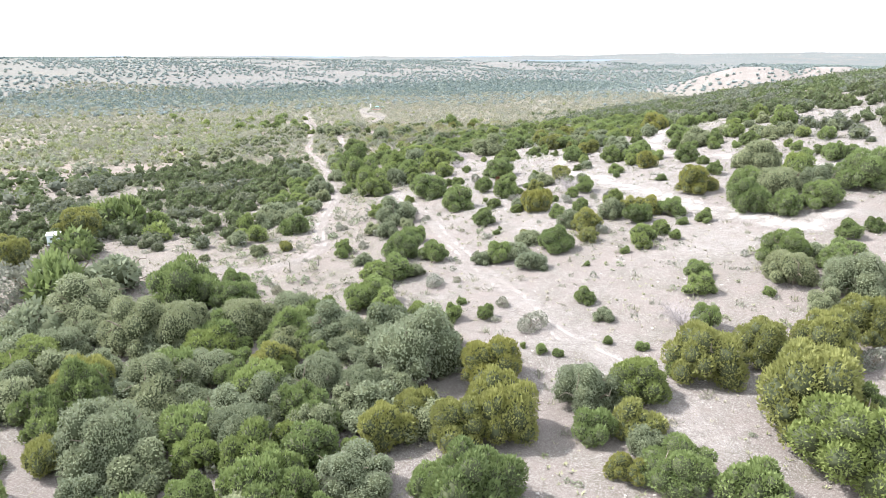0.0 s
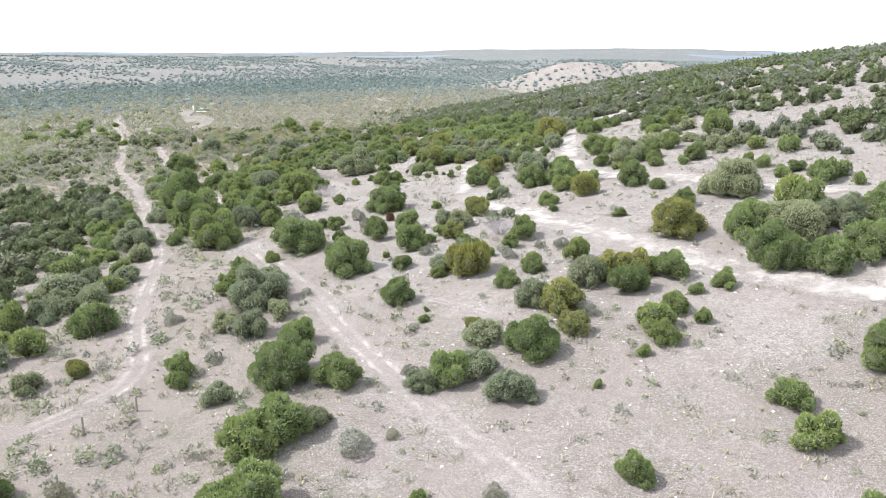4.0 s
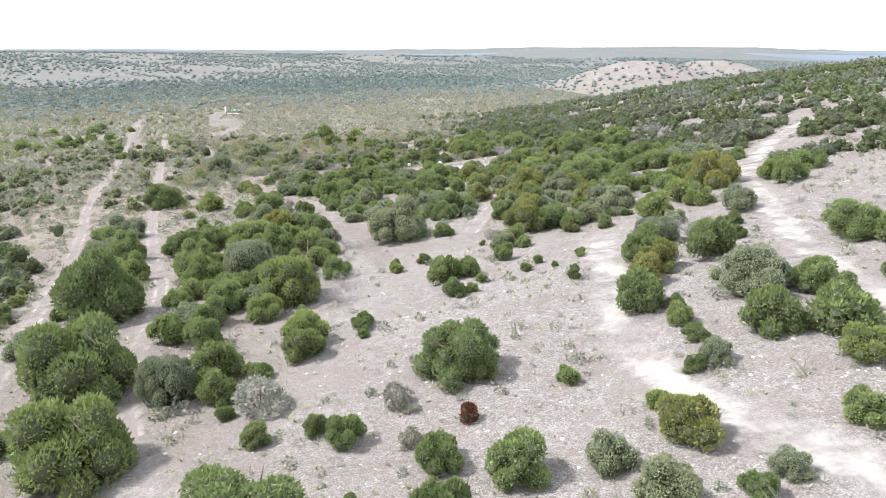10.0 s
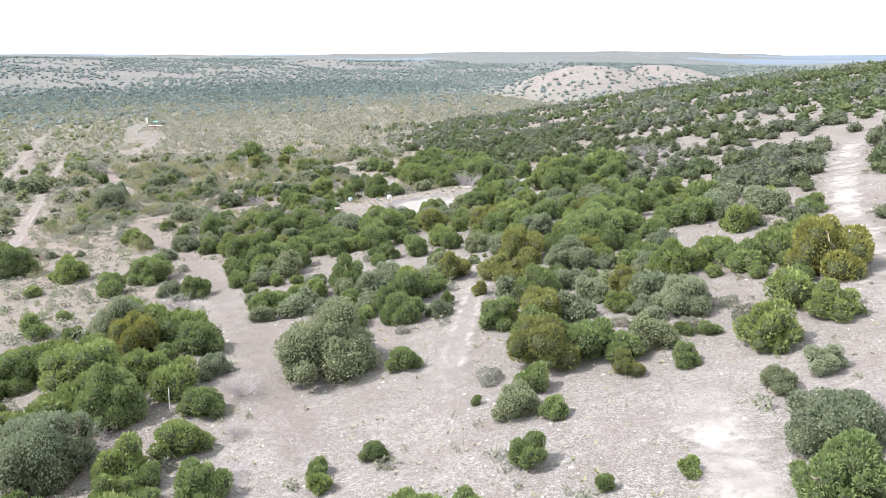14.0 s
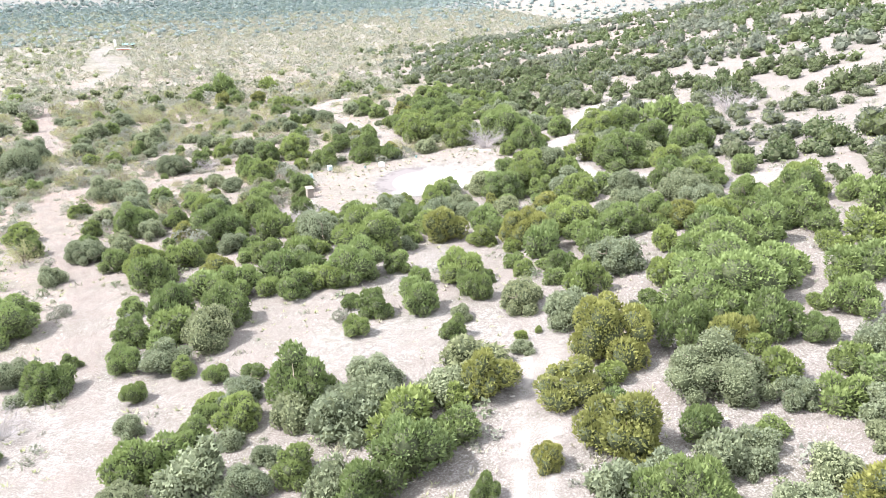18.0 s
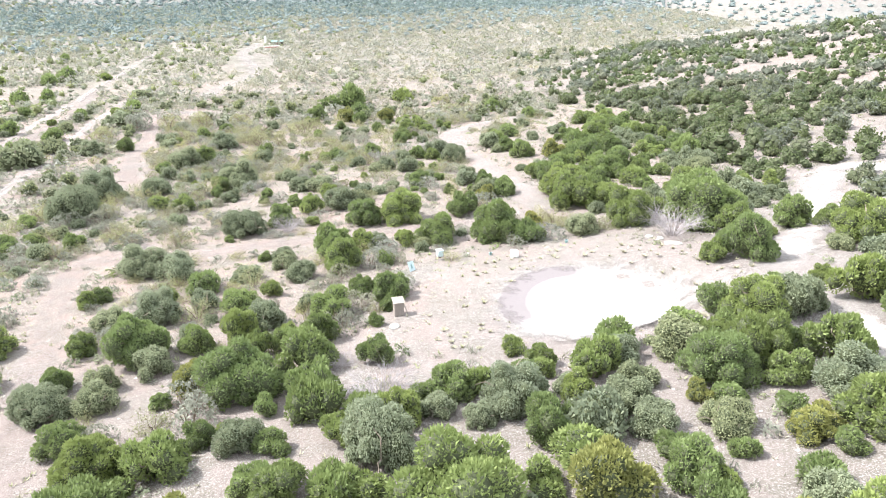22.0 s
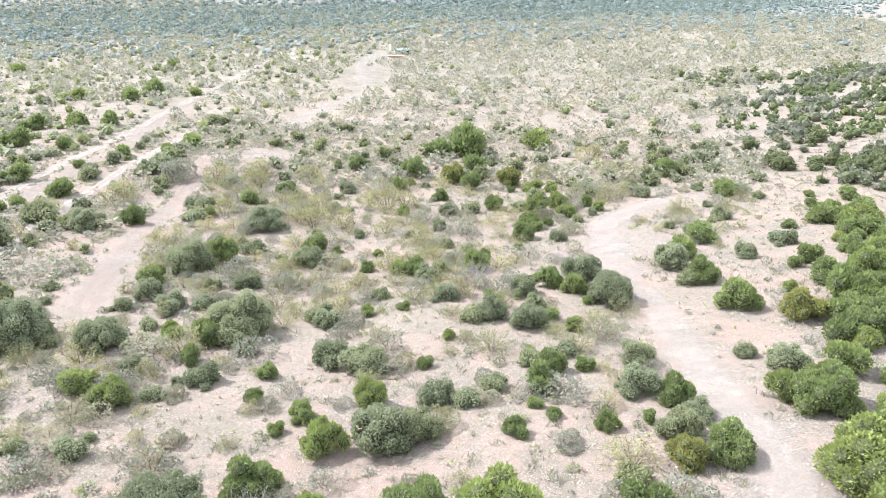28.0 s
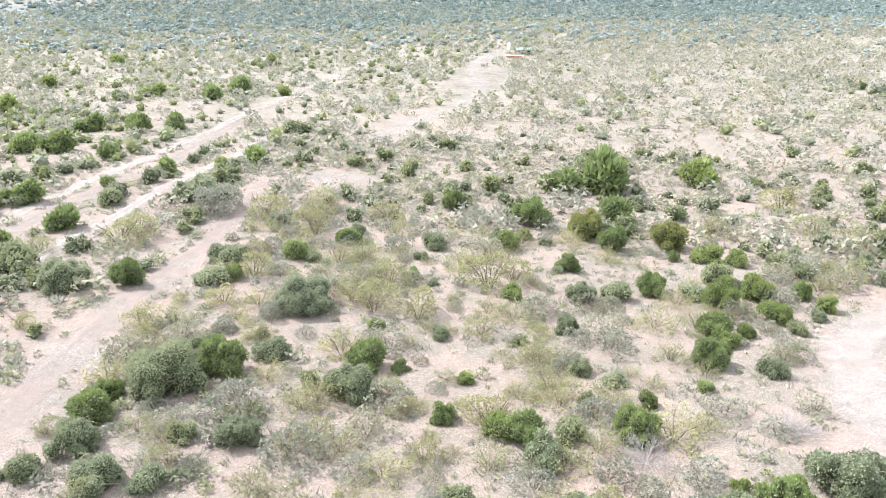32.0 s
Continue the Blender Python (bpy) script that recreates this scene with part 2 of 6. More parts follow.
    # far scrub cover, its grey shifted to blue to paint in distance haze
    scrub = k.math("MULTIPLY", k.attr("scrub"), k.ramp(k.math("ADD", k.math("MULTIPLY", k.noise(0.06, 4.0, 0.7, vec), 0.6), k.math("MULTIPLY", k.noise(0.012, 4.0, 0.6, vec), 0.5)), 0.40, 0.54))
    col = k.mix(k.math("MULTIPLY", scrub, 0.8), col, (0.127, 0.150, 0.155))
    h = k.math("ADD", k.math("MULTIPLY", fine, 0.7), k.math("MULTIPLY", k.math("MULTIPLY", tone, stone), 1.2))
    k.surface(col, 0.95, k.bump(k.math("ADD", h, k.math("MULTIPLY", grain, 0.3)), 0.9, 0.13), spec=0.1)
    return k.mat


def track_material(name, base, ruts, strong=0.85):
    """Bare earth whose edges break up into the ground; ruts at u = 0.3 and 0.7."""
    k = Nodes(name)
    uv = k.add("ShaderNodeUVMap").outputs[0]
    vec = k.coords()
    u = k.add("ShaderNodeSeparateXYZ", {0: uv}).outputs[0]
    off = k.math("ABSOLUTE", k.math("SUBTRACT", u, 0.5))
    rag, fine = k.noise(0.8, 5.0, 0.65, vec), k.noise(4.0, 5.0, 0.7, vec)
    edge = k.math("ADD", k.math("SUBTRACT", 0.5, off), k.math("MULTIPLY", k.math("SUBTRACT", rag, 0.5), 0.8))
    cover = k.ramp(edge, 0.05, 0.38)
    wheel = k.ramp(k.math("ABSOLUTE", k.math("SUBTRACT", off, 0.2)), 0.12, 0.02)
    if ruts:
        middle = k.math("MULTIPLY", k.ramp(off, 0.14, 0.05), k.ramp(rag, 0.35, 0.6))
        cover = k.math("MULTIPLY", cover, k.math("SUBTRACT", 1.0, k.math("MULTIPLY", middle, 0.45)))
        cover = k.math("MULTIPLY", cover, k.math("ADD", 0.56, k.math("MULTIPLY", wheel, 0.22)))
    cover = k.math("MULTIPLY", cover, k.ramp(k.noise(0.22, 4.0, 0.6, vec), 0.28, 0.58))
    cover = k.math("MULTIPLY", k.math("MULTIPLY", cover, strong), k.attr("fade"))
    lit = tuple(min(1.0, c * 1.06) for c in base)
    low = tuple(c * 0.74 for c in base)
    col = k.mix(k.ramp(k.math("ADD", k.math("MULTIPLY", fine, 0.6), k.math("MULTIPLY", rag, 0.4)), 0.35, 0.65), low, base)
    col = k.mix(k.math("MULTIPLY", wheel, 0.35), col, lit)
    p = k.surface(col, 0.95, k.bump(fine, 0.6, 0.06), spec=0.1)
    clear = k.add("ShaderNodeBsdfTransparent")
    m = k.add("ShaderNodeMixShader", {0: cover, 1: clear.outputs[0], 2: p.outputs[0]})
    k.l.new(m.outputs[0], k.out.inputs[0])
    return k.mat


m_ground = ground_material()
m_track = track_material("caliche_track", (0.436, 0.401, 0.384), True, 0.95)
m_road = track_material("caliche_road", (0.449, 0.419, 0.402), False, 0.85)
m_soft = track_material("worn_valley_road", (0.387, 0.356, 0.339), False, 0.5)
m_dirt = track_material("reddish_dirt_track", (0.324, 0.276, 0.258), True, 0.6)


# ---- the lie of the land ----
def hash2(i, j, seed):
    h = (i * 374761393 + j * 668265263 + seed * 974634777) & 0xFFFFFFFF
    h = ((h ^ (h >> 13)) * 1274126177) & 0xFFFFFFFF
    return ((h ^ (h >> 16)) & 0xFFFF) / 65535.0


def vnoise(x, y, scale, seed=0):
    """Smooth value noise, 0 to 1."""
    x, y = np.asarray(x, float) / scale, np.asarray(y, float) / scale
    i, j = np.floor(x).astype(np.int64), np.floor(y).astype(np.int64)
    u, v = x - i, y - j
    u, v = u * u * (3 - 2 * u), v * v * (3 - 2 * v)
    a, b = hash2(i, j, seed), hash2(i + 1, j, seed)
    c, d = hash2(i, j + 1, seed), hash2(i + 1, j + 1, seed)
    return (a * (1 - u) + b * u) * (1 - v) + (c * (1 - u) + d * u) * v


def step(x, lo, hi):
    t = np.clip((x - lo) / (hi - lo), 0, 1)
    return t * t * (3 - 2 * t)


LAND = (-0.216, -15.001, -5.14, 25.695, -12.149, -13.858, 16.219, -13.53, -8.435, 16.44, -18.011, 8.273, -1.452, 1.213, -5.404, 0.787, 9.461, 4.936, 6.262, 5.279, 7.441)


def slope(x, y):
    """The ridge flank and the valley head under the flight."""
    X, Y = np.tanh((x - 20) / 130), np.tanh((y - 200) / 180)
    z, n = 0.0, 0
    for i in range(6):
        for j in range(6 - i):
            z = z + LAND[n] * X ** i * Y ** j
            n += 1
    return z


def hill(x, y, cx, cy, sx, sy, h):
    return h * np.exp(-((x - cx) / sx) ** 2 - ((y - cy) / sy) ** 2)


def height(x, y):
    x, y = np.asarray(x, float), np.asarray(y, float)
    far = step(np.hypot(x - 60, (y - 250) * 0.9), 380, 800)
    near = slope(x, y)
    drop = step(0.5 * x + y, 575, 700) * step(x, 90, 160)          # the ridge ends and falls to the valley
    near = near * (1 - drop) - 19 * drop
    z = near * (1 - far) - 21 * far
    s = -0.622 * (x + 400) + 0.783 * (y - 680) + 120 * (vnoise(x, y, 420, 3) - 0.5)
    rise = step(s, -60, 1000) * (34 + 26 * (vnoise(x, y, 600, 5) - 0.5)) + step(s, 1200, 2600) * 5
    rise = rise + step(s, 0, 250) * 12 * (vnoise(x, y, 260, 8) - 0.35) + step(s, 100, 300) * 5 * (vnoise(x, y, 90, 9) - 0.5)
    z = z + far * rise
    z = z + hill(x, y, 455, 1050, 92, 110, 34) + hill(x, y, 660, 1230, 80, 140, 31)
    east = step(x, 500, 1500) * step(y, -3000, 300)
    z = z + far * east * 22 * (0.6 + 0.8 * vnoise(x, y, 500, 11))
    z = z + step(np.hypot(x, y), 2500, 4200) * 9 * vnoise(x, y, 900, 12)
    return z


def bumps(x, y):
    near = 1 - step(np.hypot(x - 20, y - 220), 250, 600)
    return near * (0.35 * (vnoise(x, y, 6.0, 21) - 0.5) + 0.9 * (vnoise(x, y, 19.0, 22) - 0.5) + 0.12 * (vnoise(x, y, 2.2, 23) - 0.5))


ROADS = {
    "two_track": (2.0, ((-99.2, 574.9), (-55.8, 332.1), (-47.0, 271.2), (-33.6, 213.8), (-25.7, 173.9), (-22.0, 151.9), (-18.9, 135.6), (-18.1, 125.9), (-17.5, 109.3), (-16.5, 101.7), (-15.7, 95.8), (-17.5, 91.9), (-22.9, 88.8), (-29.6, 91.3))),
    "second_track": (2.1, ((-57.1, 418.8), (-31.7, 264.8), (-19.9, 200.5), (-13.5, 173.2), (-11.6, 152.1), (-10.2, 142.8), (-8.1, 135.4), (-2.8, 114.8), (-0.6, 107.3), (0.9, 99.9), (2.2, 94.2), (3.1, 90.6), (9.3, 69.9), (12.0, 62.1), (15.8, 56.4), (18.2, 51.8), (19.1, 45.6), (20.3, 41.0))),
    "ridge_road": (3.6, ((35.0, 168.2), (32.7, 162.0), (30.8, 158.1), (29.2, 152.1), (27.3, 146.9), (24.9, 139.9), (24.4, 130.8), (26.1, 125.9), (27.9, 119.3), (28.7, 113.0), (42.1, 84.1), (48.3, 84.5), (53.9, 85.0))),
    "upper_road": (3.2, ((109.2, 234.2), (82.3, 206.9), (60.9, 181.6), (49.7, 158.9), (44.2, 145.1), (42.9, 137.6), (42.9, 131.1), (48.3, 123.7), (54.9, 111.4), (60.1, 100.8), (64.7, 91.2))),
    "thicket_track": (2.8, ((-7.4, 288.8), (-11.7, 284.7), (-13.1, 279.3), (-1.8, 244.0), (1.1, 232.2), (2.7, 222.9), (4.3, 214.7), (6.0, 207.6), (7.2, 200.1), (9.2, 189.0), (9.4, 183.2), (10.3, 175.1), (11.0, 168.9))),
    "cross_track": (2.6, ((-10.9, 283.7), (1.3, 285.1), (12.9, 287.2), (28.5, 288.4), (35.4, 289.4), (41.6, 292.5))),
    "pale_road": (3.6, ((43.3, 289.6), (40.8, 294.1), (40.2, 301.6), (38.5, 311.3), (36.7, 324.7), (33.7, 338.3), (33.7, 353.5), (41.6, 365.2), (48.6, 369.4))),
    "diagonal_track": (3.0, ((-20.4, 318.8), (-24.0, 328.5), (-28.2, 343.2), (-31.4, 360.3), (-36.2, 379.7), (-38.3, 388.7), (-28.0, 394.7))),
    "far_diagonal": (2.6, ((-54.7, 348.4), (-58.1, 365.8), (-59.6, 379.5), (-62.6, 397.0), (-72.3, 434.3), (-88.4, 514.4))),
    "far_road": (5.0, ((-34.9, 425.3), (-36.7, 448.0), (-34.6, 468.5), (-36.4, 504.4), (-54.2, 563.5), (-56.6, 621.8))),
    "pond_road": (3.4, ((56.1, 260.6), (65.8, 273.1), (76.2, 288.8), (81.4, 292.9), (87.3, 286.1))),
    "lower_road": (3.4, ((57.4, 255.2), (57.3, 245.0), (60.9, 239.8), (64.1, 230.9), (69.4, 230.1), (75.6, 229.6))),
    "foot_path": (1.0, ((7.1, 114.4), (6.8, 109.6), (7.8, 105.0), (9.4, 100.8), (11.6, 97.6), (13.5, 94.2), (14.6, 90.8))),
    "short_track": (2.6, ((35.2, 209.4), (32.1, 202.0), (27.5, 191.0), (24.3, 183.4), (21.5, 176.4), (20.1, 172.6))),
}
POND = (40.3, 262.0, 7.6, 7.3)           # centre and half-widths of the dry pond
BARE = ((15, 175, 6), (36, 346, 6), (-29, 392, 6), (-41, 500, 9), (-41, 516, 11), (-42, 532, 11), (-43, 549, 8), (-7, 127, 4), (-8.5, 131, 4), (29, 164, 6), (33, 81, 4), (26, 272, 4), (24, 184, 4), (23, 178, 4), (21, 212, 4.5), (26, 212, 4.5), (33, 210, 4), (33, 229, 4), (54, 196, 5), (81, 203, 4))


def catmull(points, spacing=1.2):
    p = [Vector(q) for q in points]
    p = [2 * p[0] - p[1], *p, 2 * p[-1] - p[-2]]
    out = []
    for a, b, c, d in zip(p, p[1:], p[2:], p[3:]):
        n = max(2, int((c - b).length / spacing))
        for i in range(n):
            t = i / n
            out.append(0.5 * (2 * b + (c - a) * t + (2 * a - 5 * b + 4 * c - d) * t * t + (3 * b - 3 * c + d - a) * t ** 3))
    return np.array([tuple(v) for v in (*out, p[-2])])


LINES = {name: catmull(points) for name, (width, points) in ROADS.items()}


def road_gap(x, y):
    """How far each place lies from the edge of the nearest road."""
    gap = np.full(np.shape(x), 1e3)
    for name, line in LINES.items():
        half = ROADS[name][0] / 2
        for px, py in line[::2]:
            near = (np.abs(x - px) < 14) & (np.abs(y - py) < 14)
            gap[near] = np.minimum(gap[near], np.hypot(x[near] - px, y[near] - py) - half)
    return gap


def pond_radius(x, y):
    """1 on the rim of the dry pond."""
    a = np.arctan2(y - POND[1], x - POND[0])
    wob = 1 + 0.07 * np.sin(2 * a + 0.6) + 0.05 * np.sin(3 * a + 2.0)
    return np.hypot((x - POND[0]) / (POND[2] * wob), (y - POND[1]) / (POND[3] * wob))


def land(x, y):
    """The surface that all things stand on."""
    x, y = np.asarray(x, float), np.asarray(y, float)
    z = height(x, y) + bumps(x, y)
    q = pond_radius(x, y)
    floor_z = float(height(POND[0], POND[1])) - 0.5
    w = 1 - step(q, 0.95, 1.45)
    return z * (1 - w) + floor_z * w


def at(x, y):
    return float(land(np.array([x]), np.array([y]))[0])


def axis(lo, a, b, hi, fine, grow):
    mid = list(np.arange(a, b + fine / 2, fine))
    s, v = fine, b
    while v < hi:
        s *= grow
        v = min(hi, v + s)
        mid.append(v)
    s, v = fine, a
    while v > lo:
        s *= grow
        v = max(lo, v - s)
        mid.insert(0, v)
    return np.array(mid)


def mesh_from(name, verts, faces, mat=None, smooth=False, tint=None, round_to=0, inner=None):
    """A mesh from arrays of vertices and of triangles or quads."""
    verts, faces = np.asarray(verts, np.float32), np.asarray(faces, np.int32)
    me = bpy.data.meshes.new(name)
    n, k = faces.shape
    me.vertices.add(len(verts))
    me.vertices.foreach_set("co", verts.ravel())
    me.loops.add(n * k)
    me.loops.foreach_set("vertex_index", faces.ravel())
    me.polygons.add(n)
    me.polygons.foreach_set("loop_start", np.arange(0, n * k, k, dtype=np.int32))
    me.polygons.foreach_set("use_smooth", np.arange(n) < round_to if round_to else np.full(n, smooth))
    if tint is not None:
        me.attributes.new("tint", "FLOAT", "POINT").data.foreach_set("value", np.asarray(tint, np.float32))
    if mat:
        me.materials.append(mat)
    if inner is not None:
        me.materials.append(m_inner_shade)
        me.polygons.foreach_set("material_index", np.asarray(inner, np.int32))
    me.update(calc_edges=True)
    return me


def ground_sheet():
    xs = axis(-4600, -110, 150, 4600, 2.0, 1.07)
    ys = axis(-2500, 30, 430, 4800, 2.0, 1.05)
    gx, gy = np.meshgrid(xs, ys)
    gz = land(gx, gy)
    nx, ny = len(xs), len(ys)
    i = np.arange(nx * ny).reshape(ny, nx)
    quads = np.stack([i[:-1, :-1], i[:-1, 1:], i[1:, 1:], i[1:, :-1]], -1).reshape(-1, 4)
    me = mesh_from("ground", np.stack([gx, gy, gz], -1).reshape(-1, 3), quads, m_ground, True)
    x, y = gx.ravel(), gy.ravel()
    gap, q = road_gap(x, y), pond_radius(x, y)
    patch = vnoise(x, y, 16, 31)
    valley = step(y - 0.9 * x, 200, 290) * (1 - step(x, 110, 220))
    rocky = step(x, -4, 14) * (1 - step(y, 150, 190)) * step(y, 80, 125)
    lefty = (1 - step(x, -7, 1)) * step(y, 50, 75) * (1 - step(y, 230, 290))
    pale = 0.36 + 0.5 * rocky + 0.25 * (patch - 0.5) + 0.02 * valley - 0.15 * lefty + 0.1 * (1 - step(gap, -1, 3))
    for cx, cy, r in BARE:
        pale = pale + 0.32 * (1 - step(np.hypot(x - cx, y - cy), 0.5 * r, 1.2 * r))
    pale = np.maximum(pale, 0.7 * (1 - step(q, 0.9, 1.25)))
    pale = pale - 0.05 * step(y - 0.8 * x, 640, 740) + 0.08 * step(y, 340, 440) * (1 - step(np.abs(x - 20), 300, 420))
    grass = np.clip(0.28 + 0.6 * np.maximum(valley * (1 - 0.25 * step(y, 380, 480)), lefty) + 0.3 * (vnoise(x, y, 11, 32) - 0.5) - 0.5 * rocky - 0.7 * (1 - step(gap, 0, 2)), 0, 1) * step(q, 0.9, 1.2)
    red = valley * (1 - step(y, 450, 600)) * (0.6 + 0.4 * step(vnoise(x, y, 35, 34), 0.28, 0.55)) * step(q, 1.2, 1.8)
    out = np.hypot(x, y - 150)
    meadow = step(y - 0.3 * x, 380, 520) * (1 - step(-0.622 * (x + 400) + 0.783 * (y - 680), -230, -120)) * step(y, 100, 300) + 0.6 * (1 - step(x + 0.35 * y, -40, 10)) * step(y, 180, 300)
    mesa = np.minimum(1, hill(x, y, 455, 1050, 120, 140, 1.6) + hill(x, y, 660, 1230, 100, 160, 1.4))
    pale = pale + 0.12 * mesa
    # how much haze-tinted scrub colour covers the distant ground
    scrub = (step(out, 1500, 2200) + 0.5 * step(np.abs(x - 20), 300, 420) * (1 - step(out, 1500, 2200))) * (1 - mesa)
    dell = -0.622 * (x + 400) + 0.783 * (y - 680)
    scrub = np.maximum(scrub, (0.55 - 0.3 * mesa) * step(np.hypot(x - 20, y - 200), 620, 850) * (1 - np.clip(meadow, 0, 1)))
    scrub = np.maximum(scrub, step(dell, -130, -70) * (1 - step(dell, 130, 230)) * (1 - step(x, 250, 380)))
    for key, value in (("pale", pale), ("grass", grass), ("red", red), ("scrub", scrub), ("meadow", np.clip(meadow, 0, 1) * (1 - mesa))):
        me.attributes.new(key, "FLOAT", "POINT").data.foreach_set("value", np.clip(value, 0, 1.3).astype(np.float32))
    return tagged(new("ground", me), "pale stony limestone ground with dry grass and reddish soil", "ground", kind="structure")


ground_sheet()


def ribbon(name, width, line, mat, label):
    """A wheel track laid over the ground, slightly sunk in its ruts."""
    d = np.gradient(line, axis=0)
    d /= np.linalg.norm(d, axis=1)[:, None] + 1e-9
    side = np.stack([d[:, 1], -d[:, 0]], -1)
    run = np.concatenate([[0], np.cumsum(np.linalg.norm(np.diff(line, axis=0), axis=1))])
    cols = np.linspace(-0.8, 0.8, 9)
    xy = line[:, None, :] + side[:, None, :] * (cols * width)[None, :, None]
    rut = 0.05 + 0.0 * cols
    z = np.stack([np.maximum.reduce([land(xy[:, c, 0], xy[:, c, 1])] + [land(xy[:, c, 0] + e, xy[:, c, 1] + f) for e, f in ((0.6, 0), (-0.6, 0), (0, 0.6), (0, -0.6))]) + rut[c] for c in range(9)], -1)
    n = len(line)
    i = np.arange(n * 9).reshape(n, 9)
    quads = np.stack([i[:-1, :-1], i[:-1, 1:], i[1:, 1:], i[1:, :-1]], -1).reshape(-1, 4)
    me = mesh_from(name, np.concatenate([xy, z[..., None]], -1).reshape(-1, 3), quads, mat, True)
    uv = np.stack([np.repeat(((cols + 0.8) / 1.6)[None], n, 0), np.repeat(run[:, None], 9, 1)], -1).reshape(-1, 2)
    layer = me.uv_layers.new(name="UVMap")
    layer.data.foreach_set("uv", uv[quads.ravel()].astype(np.float32).ravel())
    fade = np.repeat(np.clip(np.minimum(run, run[-1] - run) / 6, 0, 1)[:, None], 9, 1).ravel()
    me.attributes.new("fade", "FLOAT", "POINT").data.foreach_set("value", fade.astype(np.float32))
    return tagged(new(name, me), label, "dirt track", kind="structure")


for track, (wide, _) in ROADS.items():
    kind = m_soft if track in ("pale_road", "far_road") else m_road if track in ("ridge_road", "upper_road", "pond_road", "lower_road") else m_dirt if "diagonal" in track or track in ("cross_track", "thicket_track") else m_track
    ribbon(track, wide, LINES[track], kind, "bare pale caliche road worn by wheels" if kind in (m_road, m_soft) else "two-rut dirt track across stony ground")


# ---- plants ----
def unit(v):
    return v / (np.linalg.norm(v, axis=-1, keepdims=True) + 1e-9)


ICO_V = unit(np.array([(a, b * 1.618, 0) for a in (-1, 1) for b in (-1, 1)] + [(0, a, b * 1.618) for a in (-1, 1) for b in (-1, 1)] + [(b * 1.618, 0, a) for a in (-1, 1) for b in (-1, 1)], float))


def hull_faces(v):
    """The triangles of a small ball of evenly spread points."""
    bm = bmesh.new()
    for p in v:
        bm.verts.new(p)
    bmesh.ops.convex_hull(bm, input=bm.verts[:])
    bm.verts.index_update()
    faces = np.array([[q.index for q in f.verts] for f in bm.faces if len(f.verts) == 3])
    bm.free()
    return faces


ICO_F = hull_faces(ICO_V)


def lobes_of(rng, n, flat, spread):
    """The rounded masses that a crown is made of: centre and radius, for a crown 1 wide."""
    lean = rng.uniform(-0.08, 0.08, 2)
    out = [(lean[0], lean[1], 0.36 * flat, 0.25)]
    for i in range(n):
        a, up = rng.uniform(0, 2 * math.pi), rng.uniform(0.02, 1.0)
        d = spread * 1.15 * math.sqrt(1 - 0.85 * up * up) * rng.uniform(0.55, 1.1)
        r = rng.uniform(0.08, 0.19) if n > 12 else rng.uniform(0.12, 0.24)
        out.append((d * math.cos(a) + lean[0], d * math.sin(a) + lean[1], flat * (0.14 + 0.58 * up * rng.uniform(0.7, 1.2)), r))
    return np.array(out)


